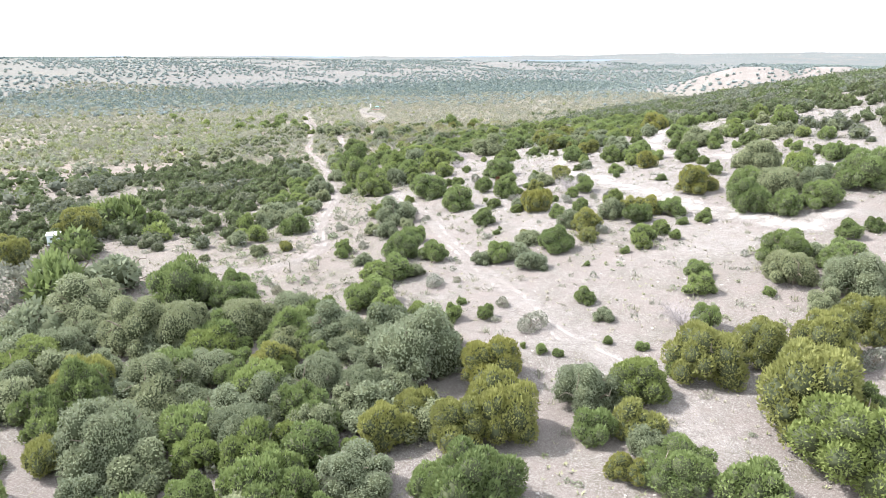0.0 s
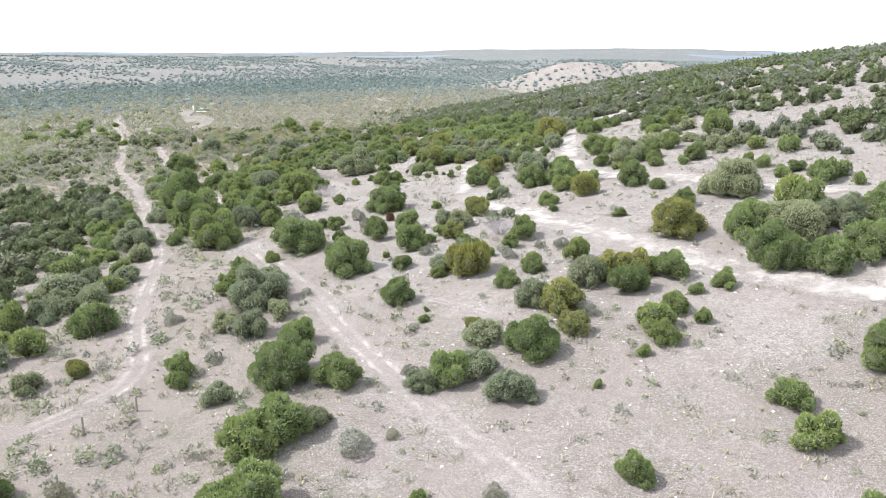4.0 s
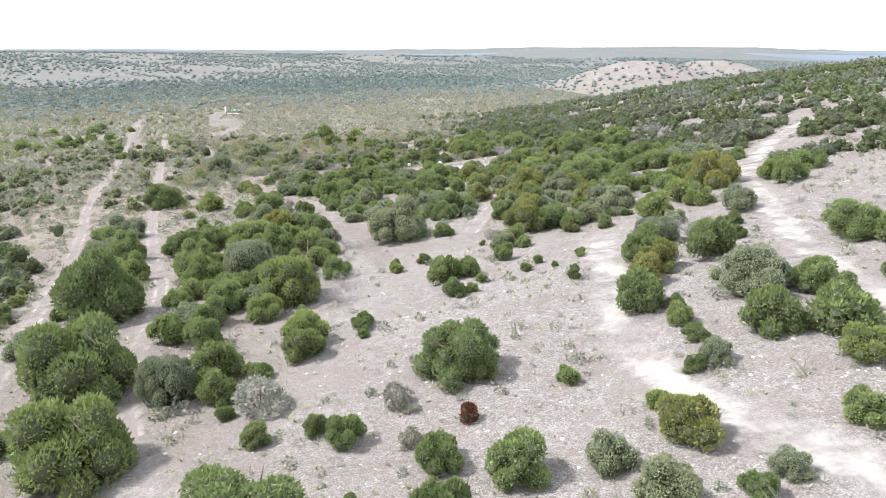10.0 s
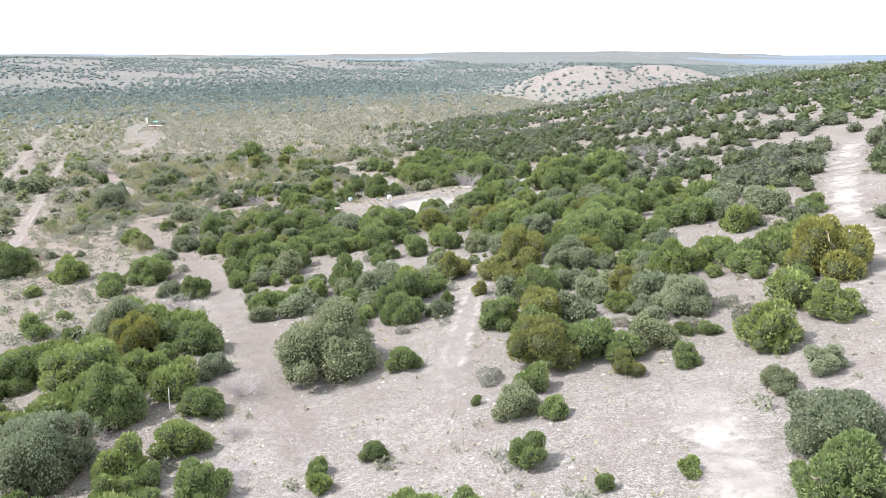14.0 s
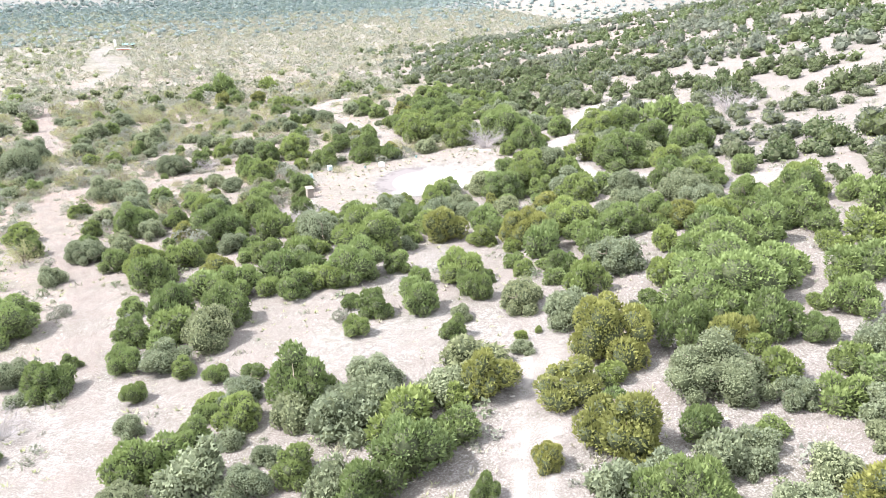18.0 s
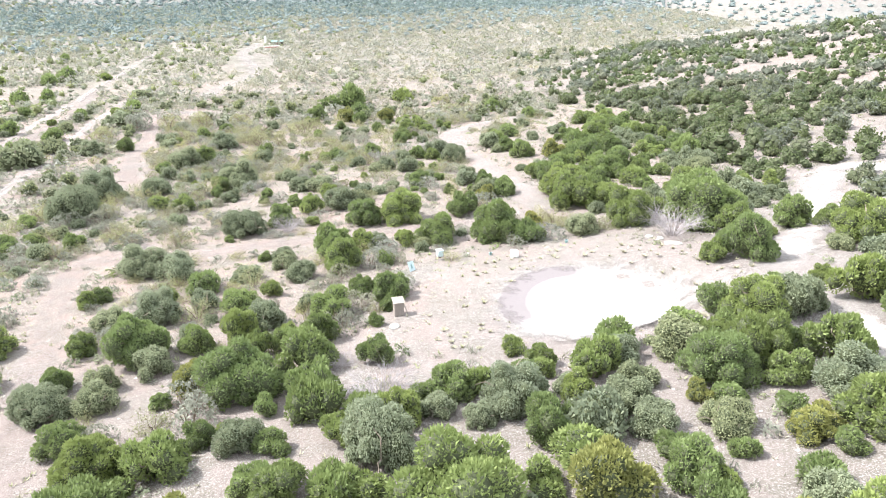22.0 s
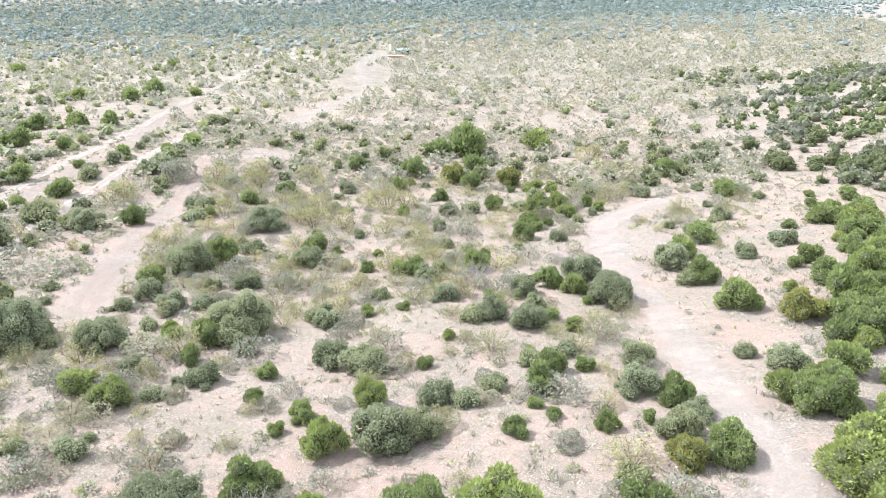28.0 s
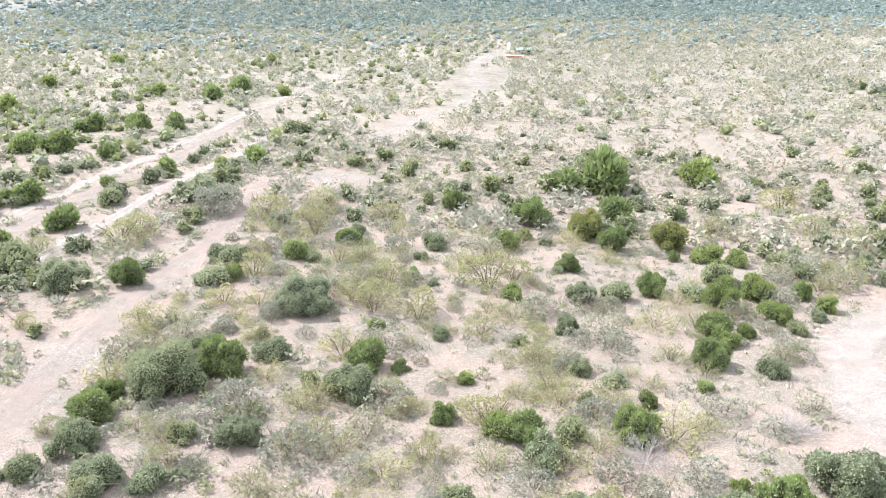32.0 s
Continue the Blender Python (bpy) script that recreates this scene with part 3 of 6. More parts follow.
def crown_arrays(seed, tufts, size, flat=0.85, lobes=9, spread=0.3, style="spike", core=True, hollow=0.0):
    """Crown 1 wide: shade-dark inner masses under a skin of separate leaf tufts."""
    rng = np.random.default_rng(seed)
    L = lobes_of(rng, lobes, flat, spread)
    grow = 0.5 / np.quantile(np.hypot(L[:, 0], L[:, 1]) + 0.8 * L[:, 3], 0.85)
    L[:, :2] *= grow
    L[:, 3] *= min(grow, 1.2)
    verts, faces, count = [], [], 0
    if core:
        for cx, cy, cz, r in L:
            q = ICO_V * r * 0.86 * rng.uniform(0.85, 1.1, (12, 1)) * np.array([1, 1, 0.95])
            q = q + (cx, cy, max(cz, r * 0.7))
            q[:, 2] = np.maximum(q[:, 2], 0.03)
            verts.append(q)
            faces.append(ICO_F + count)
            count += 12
    pick = rng.choice(len(L), tufts * 4, p=L[:, 3] ** 2 / (L[:, 3] ** 2).sum())
    n = unit(rng.normal(size=(tufts * 4, 3)) + (0, 0, 0.25))
    p = L[pick, :3] + n * L[pick, 3:] * rng.uniform(0.82, 1.06, (tufts * 4, 1))
    p[:, 2] = np.maximum(p[:, 2], 0.02 + 0.05 * rng.random(tufts * 4))
    d = np.linalg.norm(p[:, None] - L[None, :, :3], axis=2) / L[None, :, 3]
    d[np.arange(len(p)), pick] = 9
    keep = np.flatnonzero((d > 0.86).all(1) & (rng.random(len(p)) > hollow))[:tufts]
    p, n = p[keep], n[keep]
    m = len(p)
    s = size * rng.uniform(0.6, 1.35, (m, 1)) * (1 + 0.35 * np.clip(n[:, 2:], 0, 1) if style == "spike" else 1)
    if style == "spike":
        up = unit(n * 0.9 + (0, 0, 0.55) + rng.normal(size=(m, 3)) * 0.55)
        wide, long = 0.42, 1.05
    else:
        up = unit(rng.normal(size=(m, 3)) + n * 0.4)
        wide, long = 0.5, 1.0
    a = unit(np.cross(up, n + rng.normal(size=(m, 3)) * 0.9))
    lift = n * s * 0.12
    q = np.stack([p - a * s * wide - lift, p + a * s * wide, p + up * s * long + lift], 1).reshape(-1, 3)
    f, k = np.array([(0, 1, 2)]), 3
    verts.append(q)
    faces.append((np.arange(m)[:, None, None] * k + f[None]).reshape(-1, 3) + count)
    v = np.concatenate(verts)
    v[:, :2] *= 0.51 / np.quantile(np.hypot(v[:, 0], v[:, 1]), 0.93)
    v[:, 2] *= 0.96 * flat / np.quantile(v[:, 2], 0.965)
    return v, np.concatenate(faces), 20 * len(L) if core else 0


def limb(path, radii, sides=4):
    """A tapering bent stick as vertices and triangles."""
    path = np.asarray(path, float)
    rings, n = [], len(path)
    for i, (p, r) in enumerate(zip(path, radii)):
        d = unit(path[min(i + 1, n - 1)] - path[max(i - 1, 0)])
        a = unit(np.cross(d, (0.31, 0.52, 0.8) if abs(d[2]) < 0.9 else (1, 0, 0)))
        b = np.cross(d, a)
        rings.append([p + r * (math.cos(2 * math.pi * k / sides) * a + math.sin(2 * math.pi * k / sides) * b) for k in range(sides)])
    faces = []
    for i in range(n - 1):
        for k in range(sides):
            a, b, c, d = i * sides + k, i * sides + (k + 1) % sides, (i + 1) * sides + (k + 1) % sides, (i + 1) * sides + k
            faces += [(a, b, c), (a, c, d)]
    return np.array(rings).reshape(-1, 3), np.array(faces)


def sticks(seed, stems, reach, tall, thick, forks=2, sides=3, low=0.0):
    """Branches that spread from one foot and fork."""
    rng = np.random.default_rng(seed)
    verts, faces, count = [], [], 0

    def push(path, radii):
        nonlocal count
        v, f = limb(path, radii, sides)
        verts.append(v)
        faces.append(f + count)
        count += len(v)

    for i in range(stems):
        a = 2 * math.pi * (i + rng.uniform(0, 0.8)) / stems
        d = np.array([math.cos(a), math.sin(a), 0])
        tip = d * reach * rng.uniform(0.55, 1.0) + (0, 0, tall * rng.uniform(0.55 + low, 1.0))
        mid = tip * 0.5 + (0, 0, 0.12 * tall) + rng.normal(size=3) * 0.05 * reach
        push([(0.02 * d[0], 0.02 * d[1], -0.06), mid, tip], (thick, thick * 0.62, thick * 0.18))
        for j in range(forks):
            t = rng.uniform(0.35, 0.85)
            base = mid * (1 - t) + tip * t if t > 0.5 else mid * 2 * t
            end = base + rng.normal(size=3) * 0.26 * reach + d * 0.2 * reach + (0, 0, 0.14 * tall)
            end[2] = max(end[2], 0.04)
            push([base, (base + end) / 2 + rng.normal(size=3) * 0.03, end], (thick * 0.45, thick * 0.3, thick * 0.12))
    return np.concatenate(verts), np.concatenate(faces)


def part(name, me, parent, label=""):
    ob = new(name, me)
    ob.parent = parent
    return tagged(ob, label)


CROWNS, TRUNKS = {}, {}


def stock(key, n, mat, **spec):
    """n crown shapes of a kind, shared by all its plants."""
    CROWNS[key] = []
    for i in range(n):
        v, f, n_in = crown_arrays(len(CROWNS) * 100 + i, **spec)
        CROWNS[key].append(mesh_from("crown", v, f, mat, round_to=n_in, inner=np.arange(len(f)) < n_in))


stock("juniper_large", 5, m_juniper, tufts=9000, size=0.0245, flat=0.72, lobes=30, spread=0.35)
stock("juniper", 7, m_juniper, tufts=4400, size=0.034, flat=0.76, lobes=18, spread=0.32)
stock("juniper_small", 5, m_juniper, tufts=1300, size=0.066, flat=0.75, lobes=5, spread=0.2)
stock("olive_large", 4, m_olive, tufts=9000, size=0.0245, flat=0.74, lobes=30, spread=0.34)
stock("olive", 4, m_olive, tufts=4400, size=0.034, flat=0.76, lobes=18, spread=0.32)
stock("juniper_far", 4, m_juniper, tufts=650, size=0.09, flat=0.66, lobes=10, spread=0.3)
stock("oak_far", 4, m_oak, tufts=650, size=0.08, flat=0.58, lobes=10, spread=0.31, style="leaf")
stock("oak_large", 5, m_oak, tufts=11000, size=0.0185, flat=0.62, lobes=32, spread=0.36, style="leaf", hollow=0.1)
stock("oak", 6, m_oak, tufts=4600, size=0.029, flat=0.64, lobes=19, spread=0.32, style="leaf", hollow=0.15)
stock("sage", 4, m_sage, tufts=1700, size=0.040, flat=0.55, lobes=8, spread=0.33, style="leaf", core=False)
stock("mesquite", 5, m_leafy, tufts=1500, size=0.030, flat=0.6, lobes=9, spread=0.36, style="leaf", core=False, hollow=0.3)
stock("rust", 1, m_rust, tufts=700, size=0.10, flat=0.8, lobes=6, spread=0.25)
for key, (stems, reach, tall, thick, forks, mat) in {"juniper": (4, 0.28, 0.55, 0.035, 1, m_bark), "oak": (6, 0.36, 0.5, 0.028, 2, m_bark), "sage": (9, 0.42, 0.5, 0.012, 2, m_twig),
                                                   "mesquite": (7, 0.44, 0.58, 0.014, 6, m_twig), "dead": (44, 0.52, 0.42, 0.0055, 7, m_dead)}.items():
    TRUNKS[key] = [mesh_from("trunk", *sticks(900 + i + len(key) * 10, stems, reach, tall, thick, forks), mat) for i in range(3)]

LABELS = {
    "juniper": ("rounded dark green juniper bush on pale stony ground", "juniper bush", "junipers on the slope"),
    "sapling": ("small young bright green juniper on stony ground", "young juniper", "young junipers"),
    "olive": ("olive yellow-green juniper bush on stony ground", "juniper bush", "olive junipers"),
    "oak": ("grey-green scrub oak with a low spreading crown", "scrub oak", "scrub oaks"),
    "sage": ("low grey leafless-looking shrub on dry ground", "shrub", "grey shrubs"),
    "mesquite": ("thin open mesquite with dark bent branches", "mesquite", "mesquites"),
    "dead": ("bleached grey dead bush with bare tangled branches", "dead bush", "dead bushes"),
    "rust": ("rust-brown dead juniper on white rocky ground", "dead juniper", ""),
}
NAMES = {"juniper": "juniper", "sapling": "young_juniper", "olive": "olive_juniper", "oak": "scrub_oak", "sage": "grey_shrub", "mesquite": "mesquite", "dead": "dead_bush", "rust": "rusty_juniper"}
planted = []
dice = np.random.default_rng(7)


def plant(kind, *spots):
    """Plants of one kind at (x, y, width)."""
    label, category, group = LABELS[kind]
    for x, y, w in spots:
        form = "juniper" if kind == "sapling" else kind
        big = form + "_large" if w > 4.4 and form + "_large" in CROWNS else form + "_small" if w < 1.5 and form + "_small" in CROWNS else form
        if (abs(x - 20) > 58 or y > 385) and form + "_far" in CROWNS:
            big = form + "_far"
        thing = tagged(new(NAMES[kind]), label, category, group)
        thing.location = (x, y, at(x, y) - 0.03 * w)
        thing.rotation_euler = (0, 0, dice.uniform(0, 6.28))
        thing.scale = (w * dice.uniform(0.95, 1.12), w * dice.uniform(0.95, 1.12), w * dice.uniform(0.86, 1.12))
        wood = "dead" if kind == "dead" else "juniper" if kind in ("olive", "rust", "sapling") else kind
        part("bare_wood" if kind == "dead" else "trunk", TRUNKS[wood][dice.integers(3)], thing)
        if kind != "dead":
            part("crown", CROWNS[big][dice.integers(len(CROWNS[big]))], thing)
        planted.append((x, y, w))


plant("juniper", (19.4, 38.4, 4.1), (2.8, 39.3, 6.0), (-9.4, 40.4, 3.7), (26.4, 40.6, 6.8), (15.7, 40.8, 4.5), (-12.5, 44.5, 4.4), (-17.1, 45.4, 4.5), (30.6, 45.7, 3.1),
      (11.4, 46.6, 2.9), (15.5, 51.4, 4.8), (-30.6, 51.7, 4.4), (24.8, 61.7, 2.6), (-40.1, 64.0, 4.2), (-4.5, 68.0, 4.3), (-1.3, 68.2, 2.7), (26.4, 68.7, 2.8),
      (41.4, 69.8, 4.7), (15.2, 69.9, 2.4), (-29.5, 71.5, 4.9), (27.6, 72.5, 2.8), (36.8, 73.0, 4.7), (-7.1, 74.0, 4.8), (-27.7, 76.8, 7.6), (46.3, 78.1, 2.8))
plant("juniper", (49.7, 79.2, 2.2), (-23.3, 80.5, 4.6), (-7.0, 80.9, 3.8), (-4.3, 81.6, 3.9), (-42.8, 81.9, 7.8), (24.6, 83.3, 2.5), (8.1, 84.6, 3.0), (25.3, 85.7, 3.1),
      (14.6, 86.4, 4.6), (0.2, 87.2, 3.5), (28.3, 87.4, 2.3), (44.0, 88.1, 3.7), (48.4, 88.5, 4.6), (34.4, 89.6, 2.4), (-3.9, 90.0, 5.0), (40.6, 90.9, 5.3),
      (26.7, 92.5, 3.6), (56.2, 92.6, 6.5), (-12.1, 93.8, 2.4), (31.5, 93.8, 3.6), (-2.5, 96.3, 2.9), (43.3, 98.5, 4.9), (17.5, 99.1, 2.2), (-50.3, 99.4, 6.0))
plant("juniper", (7.2, 100.9, 3.0), (25.7, 102.2, 2.8), (21.2, 102.9, 2.1), (60.0, 108.4, 3.7), (9.2, 109.9, 2.2), (-42.6, 110.2, 4.1), (43.6, 111.3, 2.5), (23.7, 111.6, 3.0),
      (-8.9, 112.0, 2.7), (3.8, 112.2, 4.8), (11.0, 115.4, 3.7), (-7.5, 118.5, 2.3), (-52.4, 118.9, 7.9), (-47.0, 120.9, 4.0), (8.4, 122.5, 3.1), (31.2, 123.4, 2.5),
      (42.9, 123.6, 4.0), (-59.5, 124.1, 6.3), (-0.9, 124.2, 6.2), (13.1, 125.5, 3.5), (-21.9, 127.3, 2.6), (9.5, 128.2, 2.6), (56.0, 128.9, 3.2), (35.8, 129.0, 2.9))
plant("juniper", (4.5, 132.5, 2.3), (-11.3, 134.8, 6.3), (52.3, 134.8, 3.3), (32.9, 135.0, 4.1), (39.6, 136.1, 3.0), (13.8, 137.3, 2.2), (46.0, 138.0, 2.4), (57.9, 138.8, 3.1),
      (39.7, 138.9, 3.2), (12.6, 139.0, 5.3), (41.0, 140.9, 2.1), (-4.1, 141.8, 3.0), (27.7, 142.9, 3.7), (68.9, 143.0, 5.1), (-4.1, 145.2, 4.1), (1.8, 146.6, 3.2),
      (-14.3, 146.7, 7.6), (49.9, 148.3, 4.5), (1.9, 149.6, 3.6), (37.2, 150.2, 4.3), (-24.7, 152.3, 3.5), (32.2, 153.0, 4.5), (-6.7, 153.3, 3.6), (15.1, 153.6, 2.3))
plant("juniper", (-9.6, 155.3, 3.1), (70.4, 157.1, 3.8), (-1.6, 158.0, 3.1), (-6.5, 158.1, 3.5), (17.6, 159.0, 2.5), (15.1, 159.3, 3.6), (0.5, 162.3, 6.2), (-5.6, 162.8, 4.0),
      (22.3, 162.9, 2.3), (-10.1, 164.6, 3.2), (-18.6, 165.7, 9.0), (-3.1, 167.2, 3.5), (5.2, 168.4, 2.9), (41.8, 169.1, 3.9), (0.7, 169.8, 2.8), (47.9, 170.3, 3.4),
      (36.2, 170.4, 2.2), (59.8, 171.1, 3.8), (-8.2, 171.5, 4.7), (0.5, 172.5, 3.4), (3.5, 174.4, 3.2), (31.3, 174.5, 3.6), (60.1, 174.7, 3.3), (-10.9, 178.5, 5.7))
plant("juniper", (4.6, 179.8, 3.0), (-17.6, 180.0, 4.0), (19.0, 180.5, 2.4), (-0.9, 181.1, 5.3), (37.5, 181.8, 2.2), (28.0, 184.4, 3.5), (45.2, 186.7, 4.6), (0.4, 187.1, 4.1),
      (32.9, 187.7, 4.8), (-4.8, 189.5, 6.5), (21.8, 191.5, 3.6), (3.6, 193.2, 4.1), (-11.2, 194.6, 5.3), (-14.2, 194.6, 5.4), (-22.5, 195.0, 5.4), (20.5, 195.6, 3.0),
      (23.0, 197.0, 4.0), (17.5, 198.9, 2.6), (-6.0, 199.5, 2.8), (51.5, 200.0, 3.0), (46.4, 200.0, 3.3), (2.7, 200.5, 3.2), (41.5, 201.7, 3.5), (9.1, 202.2, 3.2))
plant("juniper", (12.2, 204.5, 2.7), (40.5, 204.9, 2.5), (47.0, 205.6, 6.5), (14.9, 205.9, 2.6), (50.3, 206.2, 4.2), (18.8, 206.9, 4.3), (-1.3, 208.2, 2.1), (45.1, 210.3, 3.2),
      (50.9, 211.6, 6.0), (39.9, 212.3, 3.1), (54.7, 213.2, 4.1), (60.3, 215.0, 4.0), (32.5, 216.0, 2.5), (57.7, 216.1, 4.8), (52.3, 216.3, 4.1), (27.8, 216.4, 3.3),
      (1.6, 216.7, 3.5), (24.7, 217.6, 2.9), (49.6, 217.6, 2.5), (40.5, 217.8, 2.7), (6.8, 217.9, 2.6), (55.5, 219.8, 3.5), (64.3, 220.9, 4.4), (33.2, 221.7, 3.7))
plant("juniper", (59.8, 221.8, 4.7), (13.8, 222.6, 3.9), (6.5, 222.9, 3.7), (48.2, 223.1, 3.5), (44.6, 223.1, 3.3), (51.6, 223.4, 4.7), (9.0, 225.0, 4.2), (19.1, 225.0, 3.3),
      (22.3, 225.7, 2.9), (28.5, 226.4, 2.5), (24.7, 226.6, 5.0), (45.4, 227.7, 4.6), (14.8, 228.4, 3.5), (5.6, 229.7, 2.3), (37.4, 230.3, 2.8), (-4.9, 230.7, 5.1),
      (63.2, 230.7, 2.9), (58.7, 233.0, 4.3), (27.2, 233.4, 6.2), (63.6, 234.3, 4.5), (39.6, 234.8, 3.0), (6.2, 236.1, 4.4), (-16.5, 236.3, 5.4), (17.4, 236.7, 3.1))
plant("juniper", (51.0, 237.3, 4.2), (32.7, 240.8, 3.7), (8.9, 240.9, 3.9), (5.9, 241.0, 4.7), (20.6, 241.9, 3.0), (65.0, 242.8, 4.5), (24.2, 243.3, 3.1), (11.0, 243.6, 2.4),
      (48.9, 243.9, 3.0), (-26.3, 244.8, 7.8), (1.8, 244.8, 3.5), (35.8, 245.1, 2.5), (45.0, 245.4, 4.9), (53.0, 245.7, 4.0), (27.6, 246.9, 3.2), (48.3, 247.2, 4.5),
      (70.8, 247.7, 5.5), (37.3, 247.7, 3.6), (61.2, 247.8, 6.3), (18.1, 247.9, 3.8), (12.6, 249.5, 5.3), (22.2, 252.4, 2.7), (68.5, 252.7, 5.7), (51.0, 253.0, 4.7))
plant("juniper", (16.5, 253.1, 4.4), (-2.9, 253.7, 3.0), (59.7, 254.4, 4.3), (-8.7, 255.1, 2.7), (12.7, 256.1, 2.6), (77.2, 256.5, 5.5), (14.3, 257.5, 2.4), (2.3, 258.0, 4.8),
      (17.2, 258.1, 3.4), (6.7, 258.7, 3.2), (-3.3, 259.7, 2.6), (9.9, 260.2, 3.8), (-11.3, 261.2, 3.5), (17.8, 263.0, 3.9), (56.0, 265.2, 5.3), (52.8, 265.4, 2.6),
      (8.7, 266.5, 3.5), (23.1, 266.6, 3.4), (71.4, 266.6, 5.1), (67.7, 266.8, 5.7), (78.2, 267.7, 6.1), (-7.4, 271.3, 2.2), (67.0, 271.7, 2.8), (-6.5, 272.6, 2.2))
plant("juniper", (63.7, 273.5, 3.9), (58.4, 274.3, 4.4), (17.7, 276.2, 4.2), (57.2, 280.3, 8.0), (16.4, 281.0, 4.2), (19.5, 282.1, 2.7), (49.8, 282.2, 5.2), (35.2, 282.3, 5.9),
      (23.8, 283.2, 2.8), (28.2, 283.7, 5.3), (48.8, 290.7, 4.7), (23.7, 291.7, 5.2), (18.8, 292.0, 4.5), (45.9, 292.6, 6.4), (31.8, 293.1, 3.9), (8.2, 294.4, 3.6),
      (45.4, 297.6, 5.9), (11.4, 299.0, 2.9), (37.9, 300.3, 3.0), (8.4, 302.9, 2.1), (53.2, 304.8, 4.2), (13.3, 305.1, 2.5), (45.2, 306.6, 4.5), (35.9, 307.3, 2.8))
plant("juniper", (43.2, 307.4, 3.1), (55.3, 308.1, 3.9), (26.8, 311.2, 2.5), (-4.9, 315.1, 3.2), (53.6, 318.2, 4.3), (57.6, 321.4, 4.5), (43.8, 325.6, 4.0), (28.7, 329.3, 2.7),
      (26.1, 331.0, 2.7), (58.5, 332.7, 5.8), (42.2, 333.7, 3.5), (17.8, 336.0, 2.8), (-12.2, 336.1, 3.9), (-31.9, 348.3, 3.5), (23.1, 348.4, 2.9), (-58.6, 348.7, 3.8),
      (-55.6, 352.0, 2.5), (-53.1, 352.9, 2.9), (28.3, 357.7, 2.6), (24.4, 360.4, 3.8), (-51.3, 361.4, 4.3), (18.1, 361.9, 3.0), (31.3, 364.5, 2.2), (9.3, 365.1, 2.5))
plant("juniper", (-65.1, 367.7, 4.8), (13.2, 373.7, 3.4), (-58.9, 377.0, 2.5), (2.9, 379.1, 4.1), (-93.6, 381.8, 5.4), (-8.8, 383.5, 3.2), (45.1, 384.9, 4.1), (11.9, 386.4, 4.3),
      (-56.9, 388.2, 4.4), (-101.7, 388.3, 6.3), (-50.1, 392.0, 3.1), (-73.1, 393.0, 4.0), (-90.5, 394.2, 5.6), (-86.1, 395.5, 5.5), (-47.7, 397.5, 4.5), (-95.7, 413.8, 5.5),
      (-85.6, 416.7, 5.4), (-80.5, 422.3, 5.4), (-133.3, 427.0, 6.5), (-119.6, 452.0, 4.3), (-97.6, 458.1, 6.6), (-115.8, 459.7, 6.1), (-82.5, 470.2, 4.2), (-162.6, 470.3, 6.1))
plant("juniper", (-96.3, 471.3, 6.9), (-186.7, 530.3, 6.2), (-127.8, 541.0, 5.7))
plant("sapling", (19.5, 54.0, 1.9), (10.8, 58.8, 0.9), (18.2, 58.9, 1.1), (9.5, 59.6, 1.2), (15.5, 60.5, 1.0), (8.0, 60.8, 0.7), (32.5, 66.6, 1.2), (5.1, 67.9, 1.9),
      (2.8, 72.1, 1.0), (17.5, 79.3, 0.7), (22.5, 82.0, 1.2), (29.2, 84.7, 1.5), (31.7, 89.6, 1.4), (-12.2, 92.0, 1.8), (8.5, 95.6, 1.0), (9.1, 97.7, 0.6),
      (21.0, 101.2, 2.1), (12.2, 105.4, 1.6), (18.2, 107.5, 1.2), (21.4, 109.1, 1.9), (17.4, 110.9, 1.9), (35.5, 112.0, 1.6), (17.2, 113.6, 1.5), (8.3, 114.6, 0.8))
plant("sapling", (14.0, 116.5, 1.4), (-8.5, 116.9, 1.5), (15.7, 118.6, 1.9), (2.6, 119.3, 1.6), (22.4, 119.3, 1.9), (30.3, 119.4, 1.3), (13.6, 120.2, 1.6), (-4.0, 121.2, 1.7),
      (4.0, 122.8, 1.5), (4.1, 124.3, 1.7), (22.5, 129.4, 1.4), (26.3, 132.1, 1.5), (2.7, 134.0, 1.6), (-0.8, 134.0, 1.9), (40.1, 134.3, 1.2), (18.9, 134.7, 1.4),
      (28.5, 136.2, 1.8), (-3.2, 138.5, 1.3), (29.6, 140.8, 1.7), (-1.4, 144.1, 2.0), (6.7, 148.7, 1.0), (6.8, 150.4, 1.6), (25.5, 151.5, 1.5), (6.9, 151.7, 1.7))
plant("sapling", (16.8, 153.5, 1.0), (42.3, 153.6, 1.5), (18.2, 155.8, 1.2), (25.5, 156.7, 0.7), (22.9, 157.1, 1.1), (1.7, 157.8, 1.0), (44.8, 158.2, 1.8), (28.7, 158.2, 1.2),
      (24.6, 159.2, 1.0), (11.6, 166.2, 1.4), (25.9, 167.8, 1.6), (11.7, 167.9, 1.4), (14.8, 168.2, 1.6), (22.2, 171.9, 0.8), (49.7, 180.7, 1.6), (46.4, 189.8, 1.7),
      (26.1, 193.3, 1.5), (15.4, 193.8, 1.2), (47.9, 198.3, 1.9), (32.9, 207.6, 0.9), (34.4, 207.9, 0.6), (0.7, 208.2, 1.2), (29.2, 210.3, 2.1), (13.2, 212.3, 1.7))
